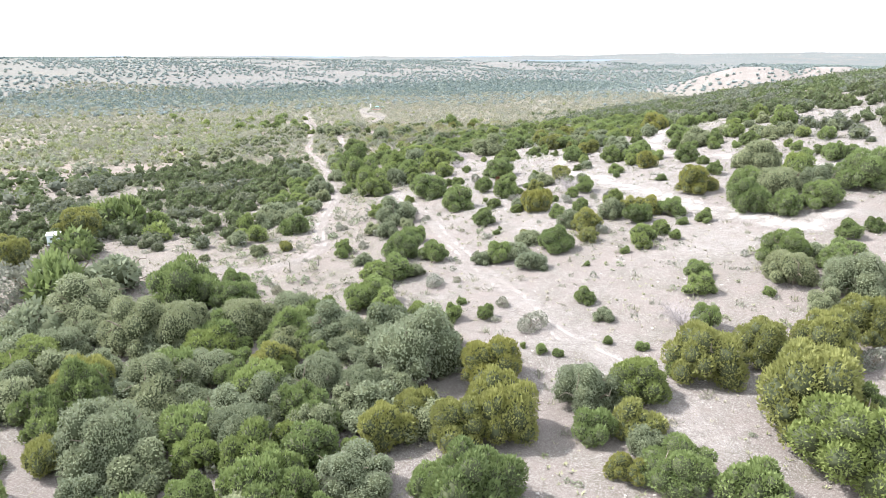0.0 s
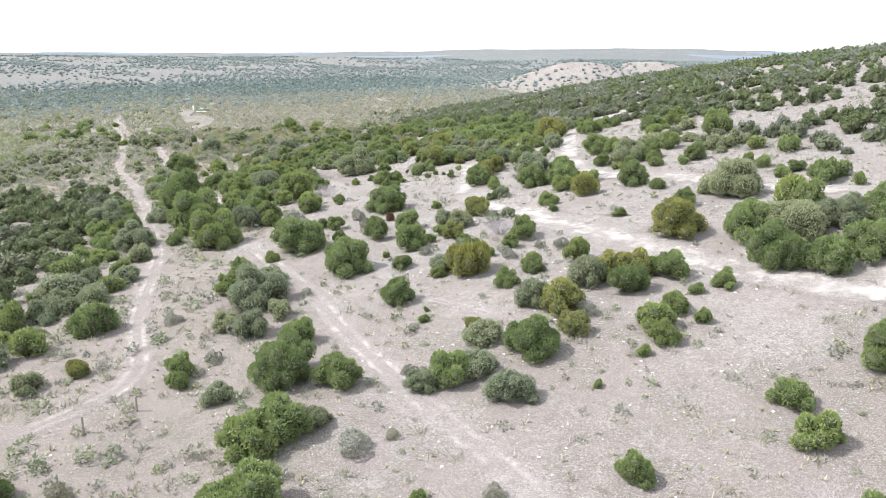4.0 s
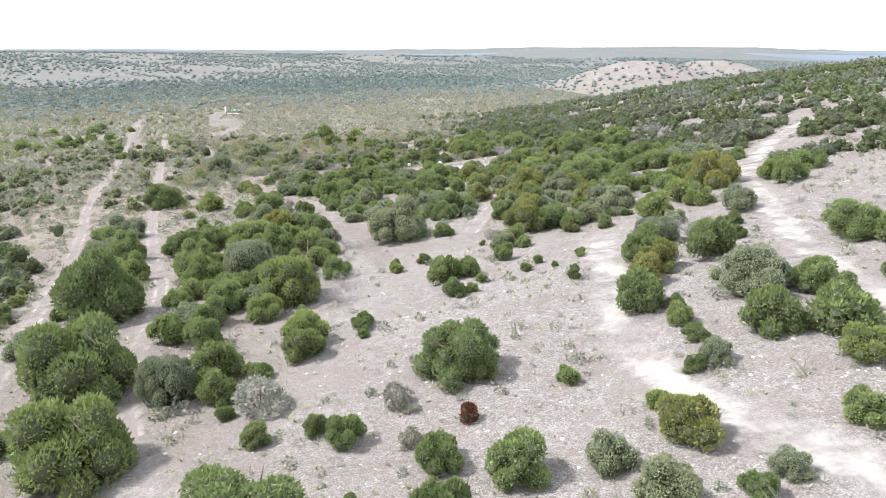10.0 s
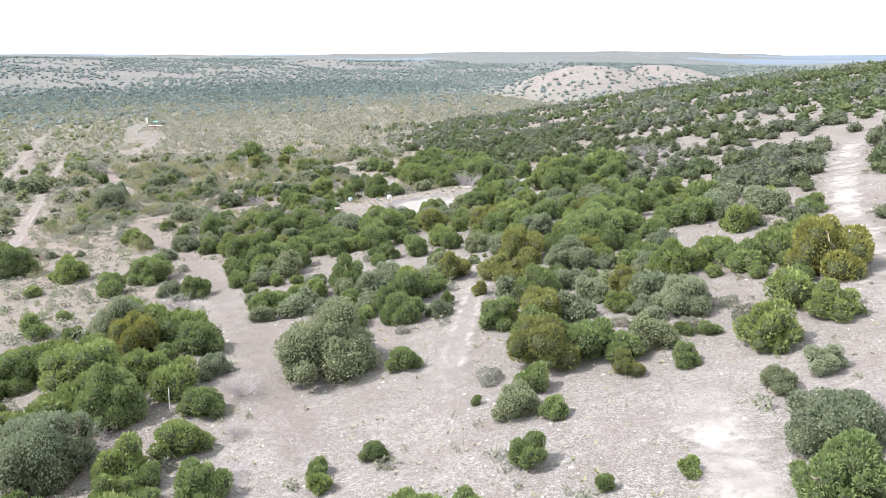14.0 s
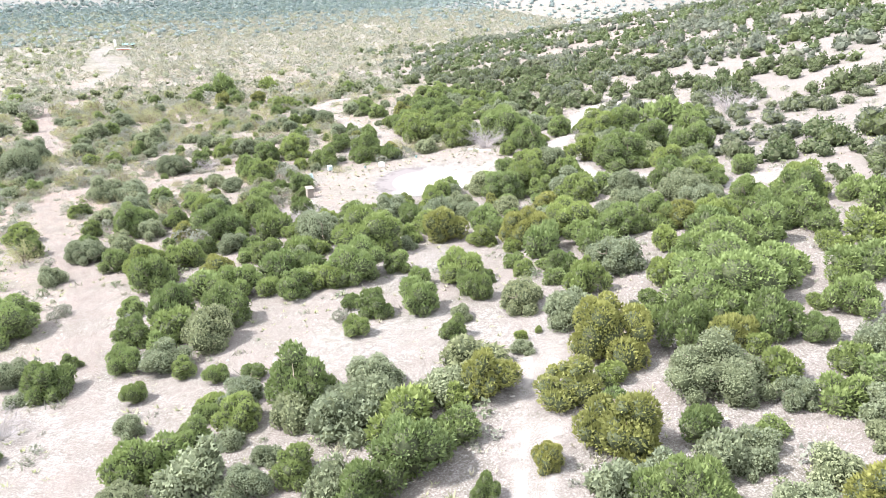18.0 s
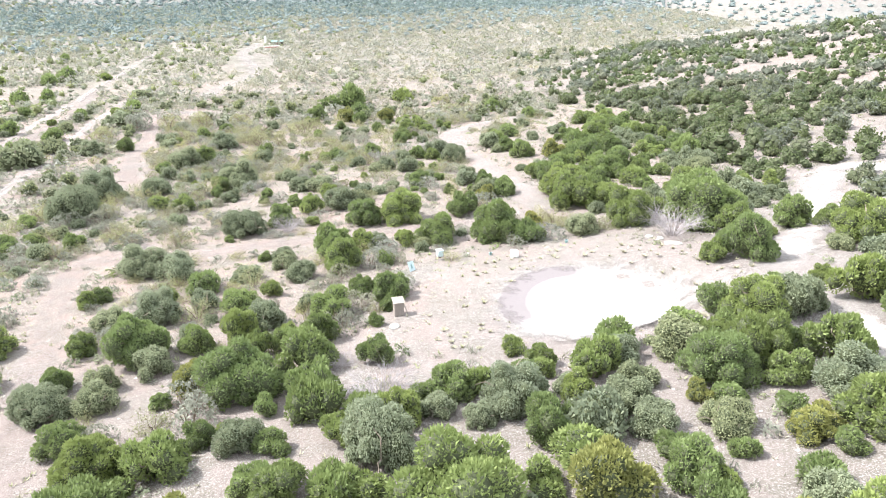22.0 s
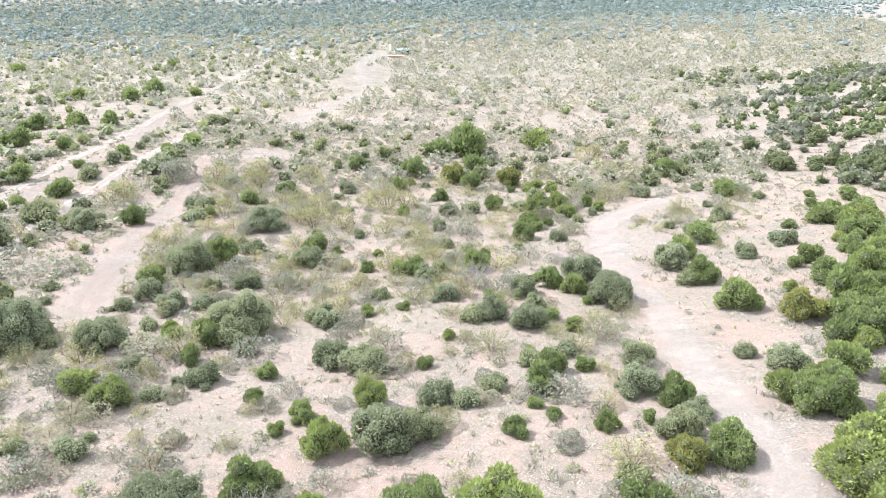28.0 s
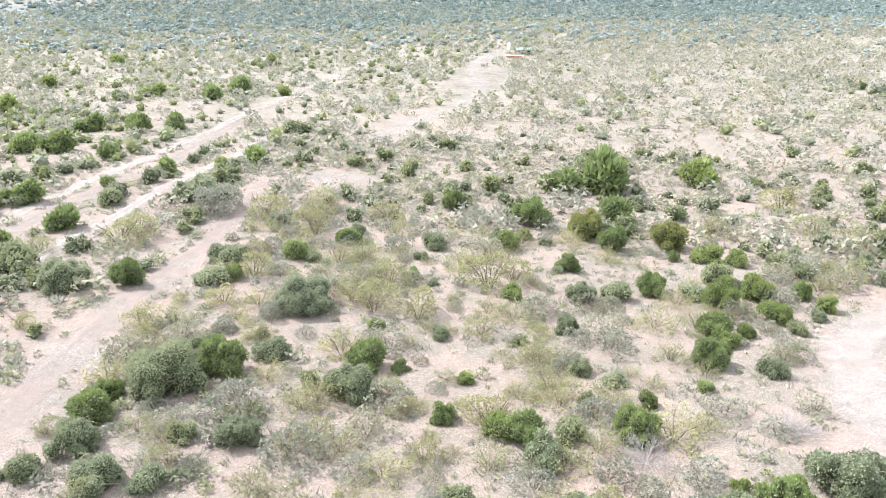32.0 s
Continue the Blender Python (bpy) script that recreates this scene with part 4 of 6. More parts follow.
plant("sapling", (8.0, 212.3, 1.7), (11.0, 214.4, 1.9), (23.2, 214.5, 2.0), (34.6, 219.5, 1.5), (23.2, 219.5, 1.5), (2.4, 220.7, 1.6), (29.7, 222.7, 2.0), (6.9, 249.7, 1.5),
      (34.3, 250.2, 2.1), (58.9, 258.2, 1.8), (14.4, 259.4, 2.0), (21.7, 260.2, 1.4), (22.8, 263.6, 1.7), (10.8, 270.0, 2.0), (0.8, 271.2, 1.6), (8.4, 280.8, 1.4),
      (14.1, 290.7, 1.3), (12.1, 293.2, 1.7), (30.5, 303.3, 1.8), (33.4, 304.4, 1.1), (3.6, 308.8, 1.8), (29.2, 311.7, 1.4), (28.6, 319.8, 1.7), (8.6, 322.3, 1.7))
plant("sapling", (29.9, 326.4, 1.1), (-18.6, 330.7, 2.0), (5.4, 335.1, 1.8), (18.5, 340.8, 1.5), (25.8, 354.3, 1.6), (33.1, 361.3, 1.8))
plant("olive", (12.5, 41.6, 2.3), (-27.4, 45.4, 3.1), (26.0, 45.7, 8.0), (14.5, 46.2, 3.9), (2.1, 47.4, 4.8), (5.4, 47.4, 6.0), (-3.3, 47.6, 4.1), (-1.7, 50.3, 3.8),
      (22.2, 53.4, 5.8), (31.3, 54.5, 5.5), (27.4, 55.2, 4.9), (4.8, 55.9, 5.5), (-28.6, 56.2, 5.1), (36.7, 57.3, 4.8), (-14.1, 59.8, 4.0), (25.5, 87.5, 1.2),
      (19.2, 87.8, 2.6), (12.1, 91.3, 1.7), (19.8, 91.7, 3.7), (28.7, 95.8, 3.0), (-57.1, 95.9, 5.1), (26.3, 96.4, 3.0), (-20.3, 97.0, 1.9), (38.3, 103.5, 5.8))
plant("olive", (14.8, 104.3, 4.3), (-55.1, 111.4, 6.6), (4.1, 115.7, 3.4), (16.7, 116.3, 2.4), (37.0, 124.4, 3.7), (22.6, 125.0, 3.7), (32.1, 149.5, 3.4), (32.1, 170.7, 2.0),
      (27.8, 175.7, 4.7), (53.4, 177.3, 5.5), (31.1, 182.8, 4.5), (40.0, 185.0, 3.4), (33.4, 194.5, 4.0), (29.6, 194.5, 1.8), (-2.3, 196.3, 4.8), (32.8, 199.8, 3.6),
      (43.5, 200.3, 2.7), (29.2, 202.1, 3.4), (36.9, 202.5, 4.5), (52.8, 221.4, 3.5), (40.7, 227.6, 5.0), (12.5, 234.2, 3.7), (35.2, 234.5, 4.2), (47.3, 237.7, 3.0))
plant("olive", (42.7, 242.6, 1.9), (8.3, 252.1, 2.7), (38.9, 283.9, 2.9), (35.3, 299.8, 2.8), (48.9, 322.1, 3.6), (18.5, 377.0, 4.3))
plant("oak", (-5.7, 42.7, 5.6), (14.5, 43.4, 3.1), (-22.9, 45.8, 7.2), (-8.8, 48.1, 4.2), (11.7, 50.3, 5.5), (-16.3, 51.3, 5.3), (-13.1, 52.5, 4.9), (-5.4, 52.6, 4.8),
      (-3.2, 53.7, 3.6), (-9.9, 55.6, 4.6), (-22.9, 56.1, 5.9), (-34.9, 56.4, 4.8), (-0.9, 57.8, 8.8), (-19.3, 58.5, 5.0), (-6.0, 59.7, 3.4), (35.9, 62.5, 3.4),
      (-14.2, 63.1, 4.2), (-35.3, 64.1, 5.2), (40.0, 64.1, 6.4), (16.3, 65.4, 1.9), (-9.8, 65.5, 5.8), (-29.0, 65.6, 7.9), (-24.7, 67.5, 6.8), (35.6, 68.4, 5.3))
plant("oak", (-40.4, 68.6, 6.8), (-34.9, 69.1, 4.9), (-18.4, 69.3, 6.2), (-14.1, 71.1, 5.2), (40.0, 72.8, 2.9), (11.1, 80.4, 3.4), (-2.5, 82.6, 2.5), (9.8, 84.6, 3.1),
      (5.7, 84.7, 2.6), (-38.9, 85.4, 7.9), (-9.0, 88.6, 2.4), (11.9, 89.6, 3.2), (17.7, 93.6, 3.6), (51.9, 94.9, 5.7), (-31.0, 95.1, 1.6), (-23.8, 95.6, 2.3),
      (23.7, 95.6, 4.0), (47.1, 96.7, 6.5), (-6.2, 99.7, 3.4), (-28.5, 101.9, 2.9), (-8.9, 102.1, 2.8), (-4.0, 103.1, 2.4), (13.1, 107.0, 2.7), (-6.1, 107.6, 6.3))
plant("oak", (-4.9, 111.7, 3.9), (50.7, 112.3, 6.5), (16.6, 112.5, 1.7), (-6.5, 114.8, 2.8), (-26.8, 116.3, 3.1), (12.0, 119.8, 1.9), (24.7, 120.4, 2.1), (18.6, 120.8, 3.3),
      (-20.9, 123.1, 3.1), (17.7, 125.0, 3.2), (28.0, 132.7, 2.4), (-20.5, 132.8, 3.1), (49.5, 137.3, 5.8), (-22.6, 141.1, 5.4), (35.8, 141.6, 5.6), (-7.0, 142.9, 4.7),
      (39.9, 155.0, 2.9), (-21.1, 155.7, 3.5), (35.3, 157.6, 5.0), (-29.7, 161.7, 6.5), (48.3, 162.9, 4.0), (38.1, 163.6, 2.1), (41.8, 164.3, 2.6), (24.1, 169.4, 2.8))
plant("oak", (35.7, 173.7, 3.4), (-4.0, 176.2, 6.2), (41.3, 178.7, 4.6), (13.9, 184.1, 7.6), (37.1, 186.2, 3.0), (4.8, 187.0, 2.9), (45.3, 190.3, 3.0), (42.4, 193.4, 2.5),
      (49.1, 195.0, 3.3), (39.8, 196.6, 4.9), (15.2, 198.7, 2.3), (9.0, 199.9, 2.4), (-3.7, 203.3, 6.3), (32.5, 205.7, 1.5), (23.0, 205.8, 3.4), (8.3, 208.1, 2.0),
      (37.0, 208.3, 3.8), (15.2, 209.0, 2.8), (-26.5, 212.3, 6.5), (34.6, 212.4, 3.7), (30.6, 213.2, 1.7), (43.7, 215.8, 4.2), (9.6, 216.7, 3.6), (12.3, 218.9, 4.1))
plant("oak", (-1.3, 220.0, 2.9), (57.0, 224.0, 4.2), (49.5, 228.1, 2.9), (58.4, 229.3, 5.0), (53.5, 229.6, 3.9), (44.5, 231.2, 3.3), (52.3, 231.3, 3.1), (20.2, 232.8, 3.5),
      (30.7, 233.1, 2.2), (55.9, 236.4, 3.9), (43.0, 239.3, 3.0), (22.9, 239.4, 5.3), (39.1, 240.1, 3.2), (51.8, 241.3, 4.9), (13.9, 242.5, 3.1), (29.1, 242.7, 2.3),
      (38.6, 243.1, 3.5), (26.4, 244.2, 2.3), (-4.4, 244.3, 3.2), (31.6, 245.5, 4.9), (39.3, 249.5, 3.4), (-1.5, 249.8, 4.7), (44.3, 249.9, 4.3), (1.8, 250.4, 3.2))
plant("oak", (53.9, 252.8, 4.4), (1.1, 253.4, 2.9), (4.2, 256.0, 3.3), (12.1, 262.8, 3.9), (-2.9, 264.8, 3.4), (1.3, 265.7, 4.8), (15.1, 265.9, 2.3), (4.7, 269.0, 3.0),
      (13.2, 274.2, 3.1), (-0.8, 277.8, 4.0), (11.2, 277.8, 2.7), (-4.9, 279.4, 5.3), (43.7, 280.2, 3.6), (10.4, 280.6, 2.5), (21.0, 283.7, 2.2), (4.5, 291.0, 5.6),
      (24.6, 294.5, 2.6), (14.7, 300.3, 4.3), (17.4, 301.6, 3.3), (-22.9, 302.4, 7.2), (35.4, 302.8, 3.0), (36.9, 305.6, 2.3), (33.2, 308.4, 3.2), (11.3, 310.5, 3.8))
plant("oak", (-22.3, 311.8, 7.2), (-13.4, 312.7, 4.5), (45.1, 313.4, 3.2), (33.3, 313.8, 3.1), (42.3, 315.5, 1.9), (-2.2, 317.3, 6.5), (24.3, 320.2, 3.3), (20.9, 322.2, 3.3),
      (-12.0, 322.3, 3.3), (24.9, 324.2, 2.8), (-15.8, 325.1, 3.1), (32.2, 326.7, 5.1), (-6.7, 328.7, 3.0), (23.7, 328.8, 3.4), (29.7, 333.1, 4.4), (-14.9, 333.2, 6.2),
      (-2.0, 336.2, 3.6), (-46.8, 336.8, 7.8), (39.3, 337.8, 3.9), (-52.4, 340.6, 6.1), (13.4, 344.1, 1.9), (-37.4, 345.4, 5.2), (-45.7, 348.1, 5.3), (-12.1, 348.2, 5.0))
plant("oak", (11.3, 351.1, 2.1), (11.3, 358.0, 2.9), (-52.8, 371.2, 3.7), (-42.0, 376.4, 6.7), (-54.9, 426.6, 5.1))
plant("sage", (34.7, 52.9, 3.0), (9.3, 64.9, 3.1), (7.1, 70.8, 1.7), (-0.2, 78.2, 2.5), (2.7, 79.0, 1.0), (-18.1, 79.6, 1.6), (-47.8, 82.5, 8.8), (5.2, 86.8, 1.6),
      (21.3, 90.2, 1.8), (0.3, 91.1, 0.8), (7.2, 94.7, 1.0), (-9.8, 95.6, 1.8), (-7.4, 100.4, 2.3), (-13.8, 105.6, 1.7), (20.1, 106.2, 1.6), (26.2, 106.2, 2.0),
      (-1.1, 107.5, 1.5), (24.0, 107.9, 1.4), (20.1, 108.0, 1.6), (12.3, 112.1, 1.7), (8.6, 112.8, 0.8), (8.1, 130.8, 1.9), (7.9, 135.6, 2.5), (-0.8, 139.0, 4.4))
plant("sage", (43.4, 174.2, 2.1), (24.0, 174.7, 1.8), (39.7, 175.2, 1.4), (44.3, 177.2, 1.5), (35.8, 178.5, 1.4), (20.6, 188.1, 1.1), (31.1, 207.3, 0.8), (22.3, 217.6, 1.4),
      (-1.2, 233.8, 2.0), (0.4, 299.0, 2.0), (27.7, 300.9, 2.1), (-2.7, 304.9, 2.2), (21.8, 305.9, 1.9), (19.0, 329.3, 2.3), (12.4, 330.6, 1.4), (-16.5, 342.5, 2.4),
      (-13.7, 345.2, 2.5), (-52.3, 346.6, 3.2))
plant("mesquite", (-2.5, 299.2, 1.6), (18.7, 302.7, 2.6), (4.2, 303.6, 1.6), (-10.5, 306.8, 2.4), (-6.2, 308.1, 2.8), (-1.4, 310.9, 1.9), (14.9, 311.5, 2.1), (19.0, 316.2, 1.8),
      (-12.0, 320.5, 2.5), (5.8, 323.1, 2.9), (-9.3, 325.2, 2.5), (12.5, 325.4, 2.2), (-19.3, 325.6, 2.3), (17.7, 327.2, 3.3), (5.5, 330.3, 2.4), (-2.0, 330.7, 2.1),
      (2.5, 334.9, 2.2), (-33.8, 337.6, 2.4), (-20.6, 337.9, 3.0), (-23.9, 340.9, 3.4), (-44.3, 341.9, 2.2), (-23.8, 346.2, 2.6), (-20.1, 347.5, 3.3), (4.7, 348.0, 3.1))
plant("mesquite", (9.4, 349.1, 2.1), (-1.6, 349.6, 4.3), (-6.0, 350.0, 5.0), (-47.4, 353.3, 3.2), (-20.7, 354.0, 3.8), (-6.4, 354.6, 4.5), (2.7, 358.0, 5.3), (-23.0, 358.5, 3.6),
      (-41.7, 359.0, 6.4), (4.8, 360.2, 4.2), (-40.9, 361.7, 4.9), (-20.7, 367.5, 5.3), (-30.8, 373.4, 5.5), (-22.8, 374.3, 5.0), (-14.7, 375.8, 5.2), (-24.5, 378.5, 4.8),
      (38.8, 381.9, 4.5), (24.7, 383.0, 3.8), (36.1, 386.9, 4.7), (33.8, 399.9, 6.2))
plant("dead", (22.9, 62.8, 4.5), (21.8, 114.4, 4.6), (39.8, 157.3, 3.8), (5.4, 159.1, 3.2), (6.0, 163.9, 2.9), (6.8, 170.0, 2.0), (7.1, 175.3, 1.7), (-2.4, 176.3, 4.0),
      (40.6, 201.8, 2.3), (0.1, 211.0, 3.8), (22.7, 246.8, 4.8), (51.7, 249.8, 1.9), (19.3, 252.7, 2.7), (88.3, 264.2, 7.0), (65.3, 268.0, 2.9), (52.6, 275.7, 6.4),
      (9.3, 291.2, 3.8), (18.7, 333.4, 3.2), (28.0, 339.7, 2.7))
# the wood below the start
plant("oak", (-37.2, 73.8, 9.4), (-14.1, 48.3, 5.7))
plant("juniper", (-21.8, 75.2, 5.1), (-9.0, 45.2, 4.1), (-27.8, 53.0, 5.6), (-10.8, 51.0, 4.1), (-36.2, 59.5, 5.8))
# more plants that stand out along the way
plant("juniper", (29.0, 138.8, 2.0), (20.2, 268.0, 2.5), (3.6, 397.5, 5.4), (10.9, 401.9, 8.4), (23.5, 411.4, 6.0))
plant("olive", (30.2, 147.4, 3.2), (9.5, 377.2, 4.5))
plant("dead", (7.4, 181.8, 3.3))
plant("sage", (-37.8, 371.9, 6.7), (7.5, 319.7, 2.8))
plant("mesquite", (8.4, 335.5, 3.6))
plant("rust", (12.1, 132.4, 1.4))


# ---- thickets and scrub beyond ----
def joined(name, shapes, x, y, w, mat, label, category, seed, zs=1.0, sink=0.04, smooth=False, plain_core=False):
    """Many plants in one mesh, each a copy of one of the shapes."""
    rng = np.random.default_rng(seed)
    z = land(x, y)
    pick = rng.integers(len(shapes), size=len(x))
    turn = rng.uniform(0, 6.28, len(x))
    tall = zs * rng.uniform(0.8, 1.15, len(x))
    tone = rng.random(len(x))
    verts, faces, tints, inner, count = [], [], [], [], 0
    for s, (v, f, *n_in) in enumerate(shapes):
        idx = np.flatnonzero(pick == s)
        if not len(idx):
            continue
        c, sn = np.cos(turn[idx])[:, None], np.sin(turn[idx])[:, None]
        q = np.stack([(v[:, 0] * c - v[:, 1] * sn) * w[idx, None] + x[idx, None], (v[:, 0] * sn + v[:, 1] * c) * w[idx, None] + y[idx, None],
                      (v[:, 2] * tall[idx, None] - sink) * w[idx, None] + z[idx, None]], -1)
        verts.append(q.reshape(-1, 3))
        faces.append((f[None] + (np.arange(len(idx)) * len(v))[:, None, None]).reshape(-1, 3) + count)
        tints.append(np.repeat(tone[idx], len(v)))
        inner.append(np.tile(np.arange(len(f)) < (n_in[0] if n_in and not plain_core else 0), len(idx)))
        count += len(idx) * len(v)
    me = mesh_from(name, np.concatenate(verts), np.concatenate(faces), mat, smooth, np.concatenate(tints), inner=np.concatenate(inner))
    return tagged(new(name, me), label, category, kind="stuff")


def field(x0, x1, y0, y1, cell, seed):
    """Jittered places on a grid, with a chance number each."""
    rng = np.random.default_rng(seed)
    gx, gy = np.meshgrid(np.arange(x0, x1, cell), np.arange(y0, y1, cell))
    x = gx.ravel() + rng.uniform(-0.48, 0.48, gx.size) * cell
    y = gy.ravel() + rng.uniform(-0.48, 0.48, gx.size) * cell
    return x, y, rng.random(gx.size), rng.random(gx.size)


PLANTED = np.array(planted)


def free(x, y, w, margin=0.8, crowd=0.30):
    """Clear of the roads, the pond, bare patches, the path's own plants and the small buildings."""
    ok = road_gap(x, y) > margin + 0.3 * w
    q = pond_radius(x, y)
    ok &= (q > 2.3) | ((q > 1.45) & ((y < POND[1] - 6) | (x > POND[0] + 8)))
    for px, py, pw in PLANTED:
        ok &= ~((np.abs(x - px) < 6) & (np.abs(y - py) < 6) & (np.hypot(x - px, y - py) < crowd * (w + pw)))
    for cx, cy, r in BARE:
        ok &= np.hypot(x - cx, y - cy) > r
    return ok


def edge_x(y):
    """The western edge of the juniper thicket on the ridge flank."""
    return np.interp(y, (150, 175, 190, 205, 240, 272, 295, 320, 350, 405, 520, 620, 760), (60, 22, 12, 7, 4, 50, 46, 42, 52, 72, 95, 170, 290))


def thicket(x, y):
    """How thickly junipers stand, 0 to 1."""
    patch = vnoise(x, y, 13, 41) * 0.6 + vnoise(x, y, 31, 42) * 0.4
    beyond = step(x - edge_x(y), 30, 55) * (1 - step(y, 250, 300))
    flank = step(x - edge_x(y), -2, 10) * step(y, 168, 182) * (1 - step(y, 600, 750)) * step(patch, 0.12 + 0.22 * beyond, 0.42 + 0.22 * beyond) * np.where((y > 212) & (y < 226) & (x < 34), 0.25, 1.0)
    top = step(x, 58, 85) * step(y, 60, 110) * step(patch, 0.24, 0.5) * 0.85 * (1 - step(y, 480, 620))
    west = (1 - step(x + 0.02 * y, -16, -11)) * step(y, 96, 112) * (1 - step(y - 0.25 * x, 195, 250)) * step(patch, 0.14, 0.46) * step(x, -190, -120)
    fork = (1 - step(x, 2, 6)) * step(x, -60, -40) * step(y, 148, 156) * (1 - step(y, 212, 235)) * step(patch, 0.32, 0.6)
    woods = (1 - step(x - 0.15 * y, -14, -3)) * (1 - step(y, 66, 74)) * step(x, -90, -70)
    slope_e = step(x, 26, 40) * step(y, 70, 90) * (1 - step(y, 150, 175)) * step(patch, 0.5, 0.7) * 0.4
    hole = vnoise(x, y, 7, 45) * 0.55 + vnoise(x, y, 18, 46) * 0.45
    afar = step(np.hypot(x - 20, np.maximum(y - 200, 0) * 0.6), 45, 90)
    flank, top = (d * step(hole, 0.08 + 0.13 * afar, 0.24 + 0.17 * afar) for d in (flank, top))
    crest = 1 - step(0.5 * x + y, 600, 690)
    return np.maximum.reduce([flank * crest, top * crest, west, fork, woods, slope_e])


near_v = [crown_arrays(500 + i, tufts=1600, size=0.052, flat=0.66, lobes=10, spread=0.29) for i in range(8)]
mid_v = [crown_arrays(510 + i, tufts=230, size=0.085, flat=0.72, lobes=7, spread=0.28, style="leaf") for i in range(8)]
oak_v = [crown_arrays(520 + i, tufts=1600, size=0.045, flat=0.56, lobes=8, spread=0.3, style="leaf") for i in range(6)]
oakmid_v = [crown_arrays(530 + i, tufts=230, size=0.080, flat=0.6, lobes=6, spread=0.27, style="leaf") for i in range(6)]
far_v = [crown_arrays(540 + i, tufts=22, size=0.17, flat=0.66, lobes=0, spread=0.2, style="leaf") for i in range(8)]


def bristle(seed, n, wide, flat, leaves=0, leaf=0.05):
    """A dome of thin twigs that fork outwards from one foot, with a few leaves at their ends."""
    rng = np.random.default_rng(seed)
    d = unit(np.stack([*rng.normal(size=(2, n)), np.abs(rng.normal(size=n)) * 0.8 + 0.1], -1))
    tip = d * np.array([0.5, 0.5, flat]) * rng.uniform(0.6, 1.05, (n, 1))
    root = tip * rng.uniform(0.1, 0.6, (n, 1)) + rng.normal(size=(n, 3)) * 0.03
    root[:, 2] = np.maximum(root[:, 2], 0)
    side = unit(np.cross(tip - root, rng.normal(size=(n, 3)))) * wide
    q = np.stack([root - side, root + side, tip], 1).reshape(-1, 3)
    if leaves:
        p = tip[rng.integers(n, size=leaves)] * rng.uniform(0.75, 1.05, (leaves, 1)) + rng.normal(size=(leaves, 3)) * 0.03
        u, v = (unit(rng.normal(size=(leaves, 3))) * leaf for _ in range(2))
        q = np.concatenate([q, np.stack([p - u * 0.6, p + u * 0.6, p + v], 1).reshape(-1, 3)])
    return q, np.arange(len(q)).reshape(-1, 3)


thin_v = [bristle(560 + i, 90, 0.0042, 0.55, 760, 0.027) for i in range(6)]
stem_v = [sticks(600 + i, 5, 0.34, 0.42, 0.014, 4) for i in range(5)]
sage_v = [crown_arrays(610 + i, tufts=900, size=0.040, flat=0.5, lobes=10, spread=0.34, style="leaf", core=False) for i in range(6)]
sagemid_v = [crown_arrays(620 + i, tufts=62, size=0.13, flat=0.46, lobes=5, spread=0.32, style="leaf", core=False) for i in range(6)]
thinmid_v = [bristle(570 + i, 8, 0.010, 0.42, 54, 0.085) for i in range(6)]
low_v = [crown_arrays(580 + i, tufts=60, size=0.15, flat=0.55, lobes=4, spread=0.3, style="leaf", core=False) for i in range(6)]


def wedge(x, y):
    """The land that lies open to the flight."""
    return (x < 25 + 1.08 * y) & (x > np.where(y < 330, -20 - 0.68 * y, -45 - 1.2 * (y - 330) - 205))


def layers(name, sets, x, y, w, mat, label, category, seed, zs=1.0):
    """A wide stand of plants in depths: the nearer ones finer."""
    out = np.hypot((x - 20) * 1.1, np.maximum(y - 330, 0))
    for n, (shapes, lo, hi) in enumerate(sets):
        m = (out >= lo) & (out < hi)
        if m.any():
            joined(name if n == 0 else "far_" + name, shapes, x[m], y[m], w[m], mat, label, category, seed + n, zs, plain_core=n > 0)


def close(x, y):
    """Places that the flight passes within some sixty metres."""
    return (np.abs(x - 20) < 50) & (y < 375)


x, y, chance, size = field(-190, 420, 30, 760, 3.0, 1)
w = 1.7 + 2.7 * size ** 1.5
ok = (chance < thicket(x, y) * 0.88) & wedge(x, y)
x, y, w, chance = x[ok], y[ok], w[ok], chance[ok]
wood = (y < 78) & (x < 2)
w = np.where(wood, w * 1.25, w)
ok = np.where(wood, free(x, y, w, 0.8, 0.2), free(x, y, w))
x, y, w, chance = x[ok], y[ok], w[ok], chance[ok]
grey = (vnoise(x, y, 9, 43) > np.where(x > 60, 0.56, 0.66)) | ((y < 75) & (x < 0) & (vnoise(x, y, 7, 44) > 0.64))
c = close(x, y)
wild = (y < 80) & (x < 4)
fine_j = [crown_arrays(590 + i, tufts=3400, size=0.036, flat=0.72, lobes=18, spread=0.31) for i in range(5)]
fine_o = [crown_arrays(595 + i, tufts=3400, size=0.033, flat=0.62, lobes=18, spread=0.32, style="leaf") for i in range(5)]
for names, shapes, m, mat, wide in (("wood_junipers", fine_j, ~grey & wild, s_juniper, 1.0), ("wood_oaks", fine_o, grey & wild, s_oak, 1.1)):
    joined(names, shapes, x[m], y[m], w[m] * wide, mat, "dense mixed juniper and scrub oak wood", "thicket", 41)
c &= ~wild
c2 = c | wild
joined("juniper_thicket", near_v, x[~grey & c], y[~grey & c], w[~grey & c], s_juniper, "dense dark green juniper thicket on the hillside", "juniper thicket", 11)
joined("oak_thicket", oak_v, x[grey & c], y[grey & c], w[grey & c] * 1.1, s_oak, "grey-green scrub oaks among the junipers", "oak thicket", 12)
